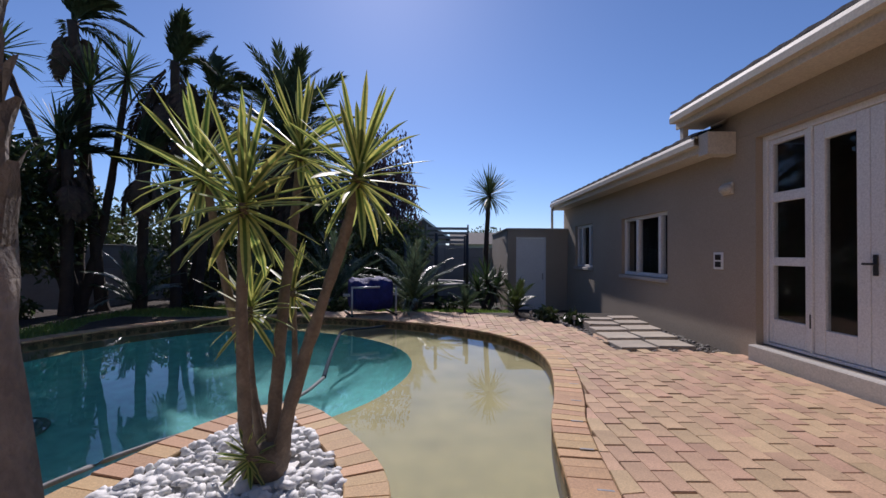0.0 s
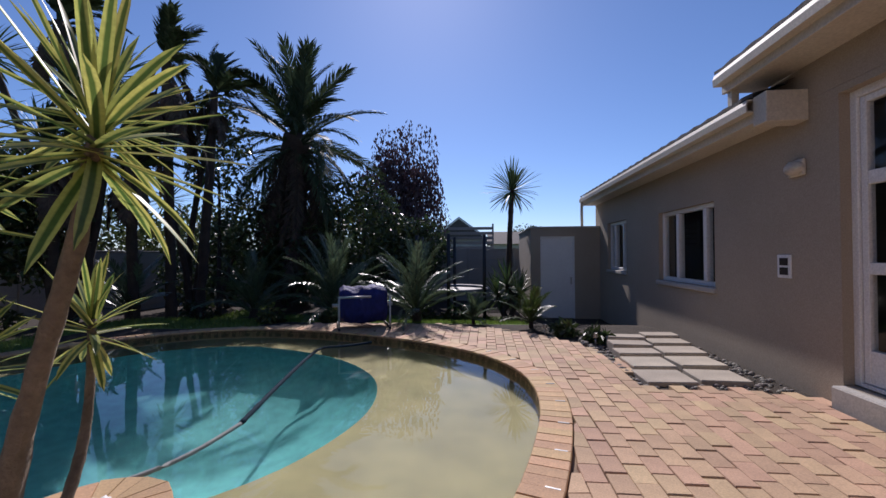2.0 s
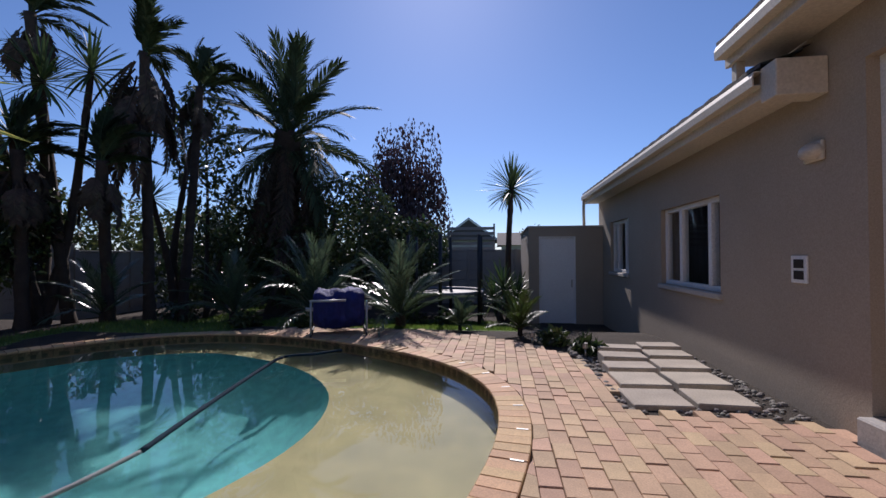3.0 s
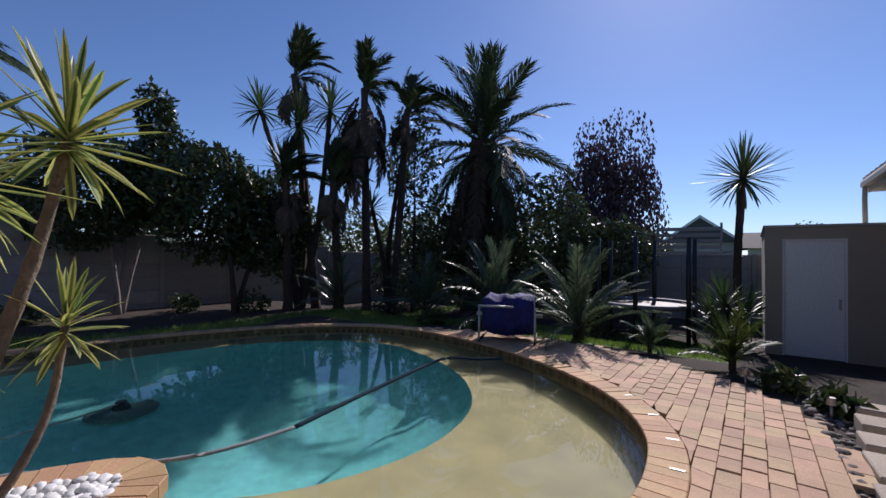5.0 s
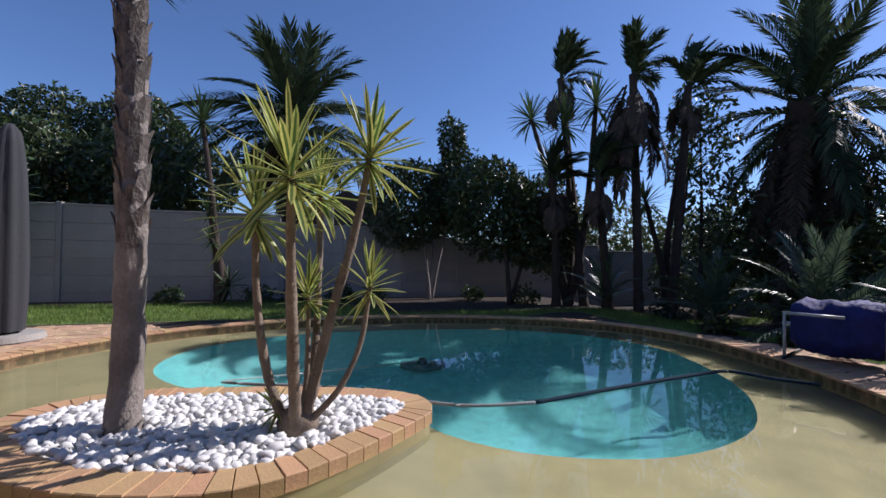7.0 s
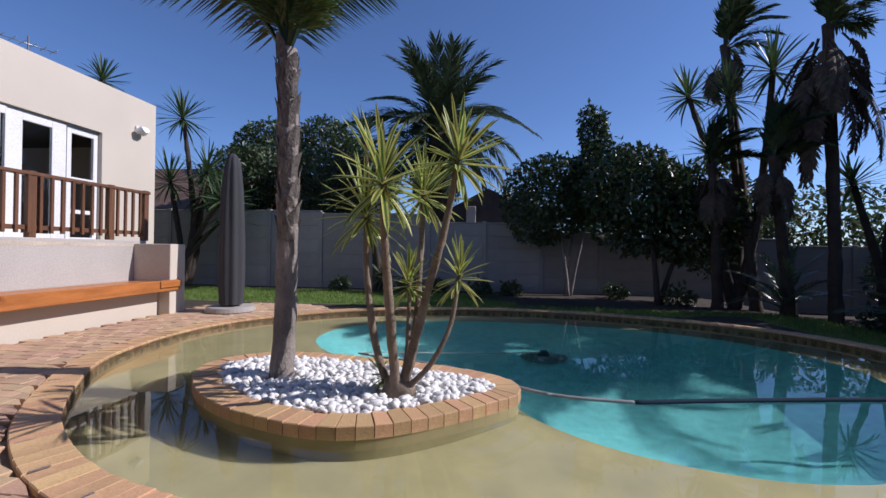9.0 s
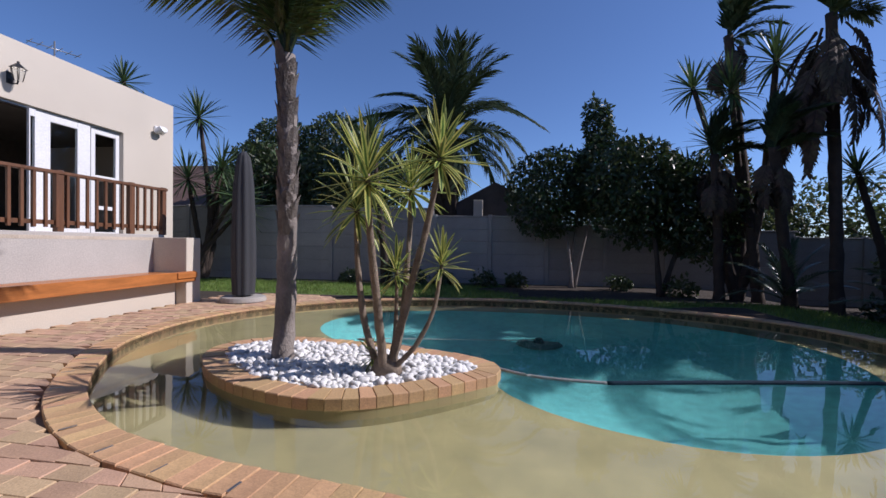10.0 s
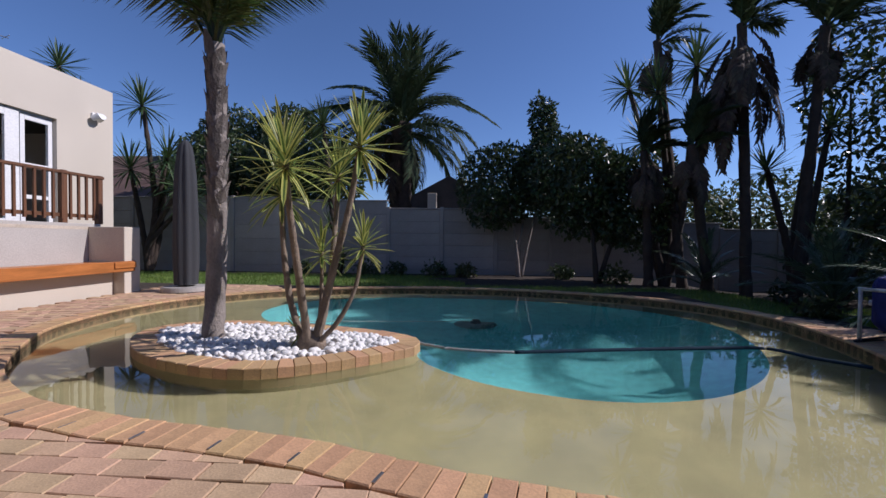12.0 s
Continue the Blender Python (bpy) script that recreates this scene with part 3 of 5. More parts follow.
eave("roof_low", 7.6, 14.45, 4.33, 2.44, 2.66, "dark tiled roof with cream fascia over the rear wing")
eave("roof_high", -6, 8.04, 4.27, 2.86, 3.07, "dark tiled roof with cream fascia over the front wing")
bm = boxm(4.3, 7.41, 2.385, WX - 0.002, 7.596, 2.66, 0.006)
tagged(part("eave_box", bm, M_FASCIA), "cream boxed-in end of the lower eave", "trim", kind="structure")
tagged(part("eave_post", boxm(4.30, 7.92, 2.68, 4.37, 7.99, 2.868), M_FASCIA), "short cream post between two eaves", "trim", kind="structure")
bm = bmesh.new()
v, f = tube([(4.28, 14.34, 2.56), (4.28, 14.35, 2.3), (4.29, 14.37, 1.92)], [0.035] * 3, 8)
tagged(part("downpipe", mesh_from("downpipe", v, f, smooth=True), M_FASCIA), "cream rainwater downpipe under the eave end", "pipe")
# storeroom at the end
wall_x("wall_storeroom", 2.96, WX - 0.002, 14.08, 14.28, -0.75, 1.86, [(3.2, 4.04, -0.75, 1.66)], M_STUCCO, "beige stucco storeroom wall with a door")
tagged(part("wall_storeroom_side", boxm(2.96, 14.28, -0.75, 3.13, 17.6, 1.86), M_STUCCO), "beige side wall of the storeroom", "wall", kind="structure")
tagged(part("storeroom_coping", boxm(2.93, 14.05, 1.862, WX - 0.002, 17.6, 1.905, 0.006), M_GREYWALL), "grey cement capping on the storeroom", "trim", kind="structure")
d = thing("door_2", "white-painted closed storeroom door", "door", (3.62, 14.16, -0.40), kind="structure")
part("door_panel", boxm(-0.39, -0.02, 0.01, 0.39, 0.02, 2.02, 0.004), M_WHITE, d)
for a, b in ((-0.42, -0.392), (0.392, 0.42)):
    part("door_frame", boxm(a, -0.06, 0, b, 0.06, 2.058), M_WHITE, d)
part("door_frame", boxm(-0.392, -0.06, 2.025, 0.392, 0.06, 2.058), M_WHITE, d)
part("door_handle", boxm(0.32, -0.06, 0.86, 0.35, -0.022, 1.04, 0.005), M_METAL, d, "dull metal door handle")

# ---- building with the raised deck ----
HY = -2.7
wall_x("wall_deck_house", -5.97, 3.5, HY - 0.25, HY, -0.05, 4.5, [(-4.57, -0.3, 1.15, 3.46)], M_STUCCO2, "cream stucco house wall above the raised deck")
tagged(part("wall_deck_house_side", boxm(-5.97, -9, -0.05, -5.6, HY - 0.25, 4.5), M_STUCCO2), "cream stucco side wall of the house", "wall", kind="structure")
# lounge shell, its dimness carried by the dark wall colour
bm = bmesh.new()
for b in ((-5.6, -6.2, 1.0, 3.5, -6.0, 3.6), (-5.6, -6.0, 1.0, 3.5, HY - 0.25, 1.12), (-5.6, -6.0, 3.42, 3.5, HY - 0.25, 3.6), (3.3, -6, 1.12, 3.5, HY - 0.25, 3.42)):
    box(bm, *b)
tagged(part("wall_lounge", bm, M_INSIDE), "plain walls of the room behind the deck, coloured dark for dimness", "wall", kind="structure")
tagged(part("roof_flat", boxm(-5.6, -9, 3.9, 3.5, HY - 0.25, 4.0), M_GREYWALL), "flat roof behind the parapet", "roof", kind="structure")
tagged(part("deck_floor", boxm(-3.2, HY, 1.09, 3.5, -0.45, 1.14), M_SLAB), "raised paved deck in front of the house", "deck", kind="structure")
tagged(part("wall_deck", boxm(-3.2, -0.6, -0.05, 3.5, -0.452, 1.19, 0.006), M_GREYWALL), "grey cement wall below the deck railing", "wall", kind="structure")
tagged(part("wall_deck_end", boxm(-3.2, HY, -0.05, -3.05, -0.61, 1.015), M_GREYWALL), "grey cement end wall of the deck", "wall", kind="structure")
tagged(part("bench_base", boxm(-2.94, -0.45, -0.05, 3.5, 0.0, 0.438, 0.006), M_STUCCO2), "cream plastered base below the wooden bench", "bench base", kind="structure")
tagged(part("end_pillar", boxm(-3.29, -0.45, -0.05, -2.95, 0.20, 1.14, 0.008), M_STUCCO2), "cream plastered pillar at the end of the bench", "pillar", kind="structure")
bench = thing("bench", "long varnished orange-brown timber bench along the deck wall", "bench", (0, 0, 0.44))
for a, b in ((-0.44, -0.235), (-0.225, -0.02), (-0.01, 0.19)):
    part("plank", boxm(-2.94, a, 0.0, 3.4, b, 0.09, 0.008), M_WOOD, bench)
part("front_board", boxm(-3.14, 0.203, -0.06, 3.4, 0.235, 0.115, 0.006), M_WOOD, bench)
part("end_board", boxm(-3.14, 0.237, 0.0, -2.7, 0.26, 0.10, 0.006), M_WOOD, bench)
# folding doors on the deck
fd = thing("door_3", "white-framed glazed folding doors standing half open", "door", (0, HY - 0.12, 0), kind="structure")


def leaf_x(name, x0, x1, z0, z1, panes, parent, stile, y=0.0):
    leaf = part(name, boxm(x0, y - 0.03, z0, x0 + stile, y + 0.03, z1, 0.004), M_WHITE, parent)
    part("stile", boxm(x1 - stile, y - 0.03, z0, x1, y + 0.03, z1, 0.004), M_WHITE, leaf)
    zs = [z0] + [c for p in panes for c in p] + [z1]
    for a, b in zip(zs[::2], zs[1::2]):
        part("rail", boxm(x0 + stile, y - 0.028, a, x1 - stile, y + 0.028, b, 0.004), M_WHITE, leaf)
    for a, b in panes:
        g = part("pane", boxm(x0 + stile - 0.01, y - 0.004, a - 0.005, x1 - stile + 0.01, y + 0.004, b + 0.005), M_GLASS, leaf)
        g.visible_shadow = False
    return leaf


leaf_x("window_unit", -4.56, -3.92, 1.16, 3.41, [(1.25, 1.72), (1.8, 2.34), (2.44, 3.30)], fd, 0.09)
leaf_x("door_leaf", -3.88, -2.86, 1.16, 3.41, [(1.3, 3.28)], fd, 0.26, 0.03)
leaf_x("door_leaf", -2.83, -2.72, 1.16, 3.41, [(1.3, 3.28)], fd, 0.02, 0.09)
part("door_frame", boxm(-4.57, -0.05, 3.415, -0.3, 0.05, 3.46), M_METAL, fd)
leaf_x("door_leaf", -1.3, -0.32, 1.16, 3.41, [(1.3, 3.28)], fd, 0.12)
# timber railing
rail = thing("deck_railing", "brown stained timber railing with square balusters", "railing", (0, -0.53, 1.19))
for x in (-3.24, -2.58, -1.44, -0.3, 0.9, 2.1, 3.3):
    part("post", boxm(x - 0.045, -0.045, 0.0, x + 0.045, 0.045, 0.86, 0.006), M_RAIL, rail)
part("top_rail", boxm(-3.30, -0.055, 0.80, 3.4, 0.06, 0.845, 0.006), M_RAIL, rail)
part("bottom_rail", boxm(-3.28, -0.02, 0.10, 3.4, 0.025, 0.16, 0.004), M_RAIL, rail)
bal = to_mesh("baluster", boxm(-0.019, 0.027, 0.06, 0.019, 0.062, 0.80, 0.003))
for i in range(46):
    b = part("baluster", bal, M_RAIL, rail)
    b.location.x = -3.10 + i * 0.143
# wall lantern, floodlight, aerial
lan = thing("wall_lantern", "black metal coach lantern fixed on the cream wall", "wall light", (-2.42, HY, 3.86))
bm = bmesh.new()
bmesh.ops.create_cone(bm, cap_ends=True, segments=6, radius1=0.06, radius2=0.10, depth=0.2, matrix=pose(0, 0.18, 0.0))
part("glass_body", bm, M_GLASS, lan)
bm = bmesh.new()
bmesh.ops.create_cone(bm, cap_ends=True, segments=6, radius1=0.12, radius2=0.02, depth=0.09, matrix=pose(0, 0.18, 0.15))
bmesh.ops.create_uvsphere(bm, u_segments=8, v_segments=6, radius=0.02, matrix=pose(0, 0.18, 0.21))
part("roof_cap", bm, M_DARKMETAL, lan)
for k in range(6):
    w = k * math.pi / 3
    limb("bar", [(0.062 * math.cos(w), 0.18 + 0.062 * math.sin(w), -0.10), (0.104 * math.cos(w), 0.18 + 0.104 * math.sin(w), 0.10)], [0.007, 0.007], M_DARKMETAL, lan, 6)
limb("bracket", [(0, 0, -0.05), (0, 0.07, -0.14), (0, 0.16, -0.15), (0, 0.18, -0.10)], [0.014] * 4, M_DARKMETAL, lan, 8)
part("back_plate", boxm(-0.05, 0, -0.14, 0.05, 0.015, 0.06, 0.004), M_DARKMETAL, lan)
fl = thing("flood_light", "white twin wall spotlight under the parapet", "wall light", (-5.43, HY, 3.78))
part("base", boxm(-0.06, 0, -0.05, 0.06, 0.05, 0.07, 0.01), M_WHITE, fl)
for s in (-1, 1):
    bm = bmesh.new()
    bmesh.ops.create_cone(bm, cap_ends=True, segments=14, radius1=0.085, radius2=0.05, depth=0.17, matrix=pose(0.06 * s, 0.13, -0.05, 120, 0, 25 * s))
    part("lamp_head", bm, M_WHITE, fl)
an = thing("tv_aerial", "thin metal television aerial on the roof", "aerial", (-6.0, -6.6, 0))
an.location = (-5.8, -6.0, 4.5)
limb("mast", [(0, 0, -0.4), (0, 0, 1.75)], [0.02, 0.02], M_METAL, an, 6)
limb("boom", [(-0.5, 0.2, 1.55), (0.5, -0.2, 1.55)], [0.012, 0.012], M_METAL, an, 6)
for i in range(6):
    s = -0.45 + i * 0.18
    limb("element", [(s - 0.08, -s * 0.4 - 0.2, 1.56), (s + 0.08, -s * 0.4 + 0.2, 1.56)], [0.008, 0.008], M_METAL, an, 5)

# ---- garden walls of concrete panels ----


def panel_wall(name, a, b, tops, label):
    """Posts with stacked precast panels between two points; tops(s) gives the height at each bay."""
    w = thing(name, label, "wall", (0, 0, 0), kind="structure")
    a, b = Vector((*a, 0)), Vector((*b, 0))
    length = (b - a).length
    n = max(1, round(length / 1.55))
    d = (b - a) / n
    ang_ = math.atan2(d.y, d.x)
    bay = d.length
    for i in range(n):
        p = a + d * i
        g = gz(p.x, p.y) - 0.2
        top = tops(p + d / 2)
        rows = 6
        hgt = (top - g) / rows
        me = to_mesh("panel", box(boxm(0.055, -0.025, 0.002, bay - 0.055, 0.025, hgt - 0.002, 0.008), 0.03, -0.006, -0.02, bay - 0.03, 0.006, hgt - 0.03))
        for k in range(rows):
            q = part("panel", me, M_VIBRA, w)
            q.matrix_basis = Matrix.Translation((p.x, p.y, g + hgt * k)) @ Matrix.Rotation(ang_, 4, "Z")
        cap = part("capping", boxm(0, -0.05, 0, bay, 0.05, 0.04, 0.006), M_VIBRA, w)
        cap.matrix_basis = Matrix.Translation((p.x, p.y, top)) @ Matrix.Rotation(ang_, 4, "Z")
        post = part("post", boxm(-0.055, -0.06, 0, 0.055, 0.06, top - g + 0.07, 0.008), M_VIBRA, w)
        post.matrix_basis = Matrix.Translation((p.x, p.y, g)) @ Matrix.Rotation(ang_, 4, "Z")
    return w


WEST = -8.4
panel_wall("wall_west", (WEST, -9), (WEST, 18), lambda p: 2.18 if p.y < 1.3 else 2.1 if p.y < 3.2 else (1.87 if p.y < 6.1 else (1.77 if p.y < 7.6 else (1.62 if p.y < 9 else (1.5 if p.y < 13 else 1.33)))),
           "weathered grey precast concrete panel garden wall")
panel_wall("wall_north", (WEST + 0.1, 18), (6, 18), lambda p: 1.37, "grey precast concrete panel wall at the garden end")
sl = thing("slat_screen", "grey horizontal slatted screen above the wall", "screen", (1.32, 18.12, 1.34))
for k in range(5):
    part("slat", boxm(-0.8, -0.02, 0.06 + 0.17 * k, 0.8, 0.02, 0.16 + 0.17 * k, 0.004), M_VIBRA, sl)
for x in (-0.8, 0.75):
    part("post", boxm(x, 0.022, -1.9, x + 0.06, 0.08, 0.95), M_VIBRA, sl)


def cottage(name, x0, y0, x1, y1, z0, zw, zr, material, roof, label, along="x"):
    h = thing(name, label, "house", ((x0 + x1) / 2, (y0 + y1) / 2, z0))
    hx, hy = (x1 - x0) / 2, (y1 - y0) / 2
    part("wall", boxm(-hx, -hy, 0, hx, hy, zw - z0), material, h)
    bm = bmesh.new()
    e = 0.45
    if along == "x":
        prof = [(-hy - e, zw - z0 - 0.1), (0, zr - z0), (hy + e, zw - z0 - 0.1)]
        A, B = [[bm.verts.new((xx, yy, zz)) for yy, zz in prof] for xx in (-hx - e, hx + e)]
    else:
        prof = [(-hx - e, zw - z0 - 0.1), (0, zr - z0), (hx + e, zw - z0 - 0.1)]
        A, B = [[bm.verts.new((xx, yy, zz)) for xx, zz in prof] for yy in (-hy - e, hy + e)]
    bm.faces.new((A[0], A[1], B[1], B[0])), bm.faces.new((A[1], A[2], B[2], B[1])), bm.faces.new(A), bm.faces.new(B[::-1]), bm.faces.new((A[0], B[0], B[2], A[2]))
    part("roof", bm, roof, h)
    for k in range(3):
        if along == "x":
            part("window", boxm(hx - 0.02, -hy * 0.7 + k * hy * 0.6, 1.0, hx + 0.03, -hy * 0.7 + k * hy * 0.6 + 0.8, 2.0), M_CURTAIN, h, "dark window")
        else:
            part("window", boxm(-hx * 0.7 + k * hx * 0.6, -hy - 0.03, 1.0, -hx * 0.7 + k * hx * 0.6 + 0.8, -hy + 0.02, 2.0), M_CURTAIN, h, "dark window")
    return h


far = cottage("neighbour_house", -3.3, 47, 1.6, 58, -0.6, 2.9, 4.9, M_GREYWALL, M_ROOF, "far grey house with a gable roof beyond the wall", "y")
part("barge_board", mesh_from("barge_board", [(-2.95, -6.0, 3.3), (0, -6.0, 5.5), (2.95, -6.0, 3.3), (2.95, -6.0, 3.55), (0, -6.0, 5.75), (-2.95, -6.0, 3.55),
     (-2.95, -5.9, 3.3), (0, -5.9, 5.5), (2.95, -5.9, 3.3), (2.95, -5.9, 3.55), (0, -5.9, 5.75), (-2.95, -5.9, 3.55)],
     [(0, 1, 4, 5), (1, 2, 3, 4), (11, 10, 7, 6), (10, 9, 8, 7), (5, 4, 10, 11), (4, 3, 9, 10), (0, 6, 7, 1), (1, 7, 8, 2)]), M_WHITE, far, "white barge board")
cottage("neighbour_house", 2.5, 44, 9, 52, -0.6, 2.3, 3.6, M_STUCCO2, M_ROOF, "far low pale house beyond the garden wall", "x")
cottage("neighbour_house", -15.5, -8.5, -10.6, -3.4, -0.1, 2.5, 4.4, M_GREYWALL, M_REDROOF, "grey house with a red-brown tiled roof behind the wall", "y")
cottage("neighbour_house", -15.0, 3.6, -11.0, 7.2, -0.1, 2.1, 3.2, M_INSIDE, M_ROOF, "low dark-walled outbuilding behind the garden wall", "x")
tagged(part("chimney", boxm(-10.4, 4.7, -0.1, -10.1, 5.0, 2.55, 0.01), M_STUCCO2), "cream plastered gate pillar behind the wall", "pillar")

# ---- plants ----


def blade_mesh(name, length, width, droop, seed, segs=6):
    """A pointed leaf blade that leaves along +x and bends down, folded along its midrib."""
    r = random.Random(seed)
    verts, faces, uvs = [], [], []
    twist = r.uniform(-0.25, 0.25)
    for i in range(segs + 1):
        t = i / segs
        w = width * (0.55 + 0.9 * t) * (1 - t) ** 0.55 if t < 1 else 0.0
        w = max(w, 0.0008)
        a = -droop * t * t
        x, z = length * (t - 0.25 * droop * t ** 3 * 0.6), length * (-droop * 0.5 * t * t)
        for s, fold in ((-1, 0.3), (0, 0.0), (1, 0.3)):
            verts.append((x, s * w * math.cos(twist * t), z + abs(s) * w * fold + s * w * math.sin(twist * t)))
            uvs.append(((s + 1) / 2, t))
    for i in range(segs):
        for k in range(2):
            a = i * 3 + k
            faces.append((a, a + 1, a + 4, a + 3))
    return mesh_from(name, verts, faces, uvs, True)


def rosette_pose(c, axis, k, n, rng_):
    """Where leaf k of n sits in a rosette: spread by the golden angle from upright to hanging."""
    u = (k + 0.5) / n
    az = k * 2.39996 + rng_.uniform(-0.2, 0.2)
    el = math.radians(86 - 128 * u ** 0.95 + rng_.uniform(-7, 7))
    q = Vector((0, 0, 1)).rotation_difference(Vector(axis).normalized()).to_matrix().to_4x4()
    low = Vector(axis).normalized() * (-0.10 * u)
    return Matrix.Translation(Vector(c) + low) @ q @ Matrix.Rotation(az, 4, "Z") @ Matrix.Rotation(-el, 4, "Y") @ Matrix.Rotation(rng_.uniform(-0.3, 0.3), 4, "X")


def joined(meshes, poses):
    """Many posed copies of small meshes as one mesh."""
    V, F, U, base_ = [], [], [], 0
    cache = {}
    for me, m in zip(meshes, poses):
        if me.name not in cache:
            co = np.zeros(len(me.vertices) * 3)
            me.vertices.foreach_get("co", co)
            uv = np.zeros((len(me.vertices), 2))
            if me.uv_layers:
                lv = np.zeros(len(me.loops), dtype=np.int32)
                me.loops.foreach_get("vertex_index", lv)
                ud = np.zeros(len(me.loops) * 2)
                me.uv_layers[0].data.foreach_get("uv", ud)
                uv[lv] = ud.reshape(-1, 2)
            cache[me.name] = (co.reshape(-1, 3), [tuple(p.vertices) for p in me.polygons], uv)
        co, fs, uv = cache[me.name]
        mm = np.array(m)
        V.append(co @ mm[:3, :3].T + mm[:3, 3])
        F += [tuple(i + base_ for i in f_) for f_ in fs]
        U.append(uv)
        base_ += len(co)
    return mesh_from("crown", np.concatenate(V).tolist(), F, np.concatenate(U), True)


def yucca(label, base_pt, stems, material, leaf_len, n_leaves, leaf_parts, seed, bark=M_BARK2, group="", width=0.021):
    """Stems (points from the base, base and top radius, rosette scale) with sword-leaf rosettes on their tips."""
    r = random.Random(seed)
    t = thing("yucca", label, "yucca", base_pt, group)
    blades = [blade_mesh("leaf", leaf_len * s, width * (1 + 0.15 * i % 0.3), d_, seed + i) for i, (s, d_) in enumerate(((1, 0.08), (0.92, 0.2), (1.05, 0.02), (0.86, 0.45), (0.95, 0.12)))]
    for b in blades:
        b.materials.append(material)
    for pts, r0, r1, s in stems:
        pts = [Vector(p) for p in pts]
        curve = []
        m = 26
        for i in range(m):
            u = i / (m - 1) * (len(pts) - 1)
            k = min(int(u), len(pts) - 2)
            f_ = u - k
            p0, p1, p2, p3 = pts[max(k - 1, 0)], pts[k], pts[k + 1], pts[min(k + 2, len(pts) - 1)]
            curve.append(0.5 * (2 * p1 + (p2 - p0) * f_ + (2 * p0 - 5 * p1 + 4 * p2 - p3) * f_ ** 2 + (3 * p1 - p0 - 3 * p2 + p3) * f_ ** 3))
        stem = limb("stem", curve, [r0 + (r1 - r0) * (i / (m - 1)) ** 0.6 for i in range(m)], bark, t, 10, 0.25, rings=0.10)
        if s <= 0:
            continue
        axis = (curve[-1] - curve[-4]).normalized() + Vector((0, 0, 0.8))
        n = int(n_leaves * (0.65 if s < 0.75 else 1))
        poses = [rosette_pose(curve[-1], axis, k, n, r) @ Matrix.Diagonal((s, s ** 0.5, s, 1)) for k in range(n)]
        if leaf_parts:
            for k in range(n):
                lf = part("leaf", blades[k % 5 if k < n * 0.7 else (3 if k % 2 else 1)], None, stem)
                lf.matrix_basis = poses[k]
        else:
            part("crown", joined([blades[k % 5 if k < n * 0.7 else (3 if k % 2 else 1)] for k in range(n)], poses), material, t)
    return t


B = Vector((0.17, 4.66, 0))


def rel(*pts):
    return [Vector(p) - B for p in pts]


hero = yucca("variegated yucca with striped yellow-green leaves on bare stems", (B.x, B.y, 0.0), [
    (rel((0.20, 4.69, -0.02), (0.17, 4.76, 0.3), (0.16, 4.88, 0.8), (0.17, 5.02, 1.35), (0.18, 5.10, 1.84)), 0.05, 0.023, 1.0),
    (rel((0.22, 4.66, -0.02), (0.30, 4.64, 0.35), (0.45, 4.63, 0.85), (0.58, 4.63, 1.25), (0.65, 4.63, 1.6)), 0.046, 0.023, 1.0),
    (rel((0.15, 4.62, -0.02), (0.14, 4.48, 0.3), (0.15, 4.40, 0.8), (0.16, 4.38, 1.42)), 0.04, 0.022, 1.0),
    (rel((0.15, 4.69, -0.02), (0.05, 4.75, 0.35), (-0.10, 4.77, 0.9), (-0.26, 4.77, 1.64)), 0.038, 0.021, 0.95),
    (rel((0.21, 4.72, 0.03), (0.21, 4.92, 0.25), (0.17, 5.06, 0.55), (0.13, 5.12, 0.95)), 0.028, 0.015, 0.66),
    (rel((0.14, 4.68, 0.05), (0.08, 4.71, 0.3), (0.05, 4.71, 0.6), (0.05, 4.71, 0.88)), 0.026, 0.014, 0.66),
    (rel((0.16, 4.58, 0.02), (0.14, 4.53, 0.12), (0.13, 4.51, 0.17)), 0.022, 0.012, 0.33),
], M_VARIEG, 0.47, 46, True, 11, width=0.027)
bm = bmesh.new()
bmesh.ops.create_uvsphere(bm, u_segments=20, v_segments=12, radius=0.125)
for v_ in bm.verts:
    v_.co *= 1 + 0.22 * noise.noise(v_.co * 14)
    v_.co.z = v_.co.z * 0.9 + 0.03
part("root_crown", bm, M_BARK2, hero, "", True)


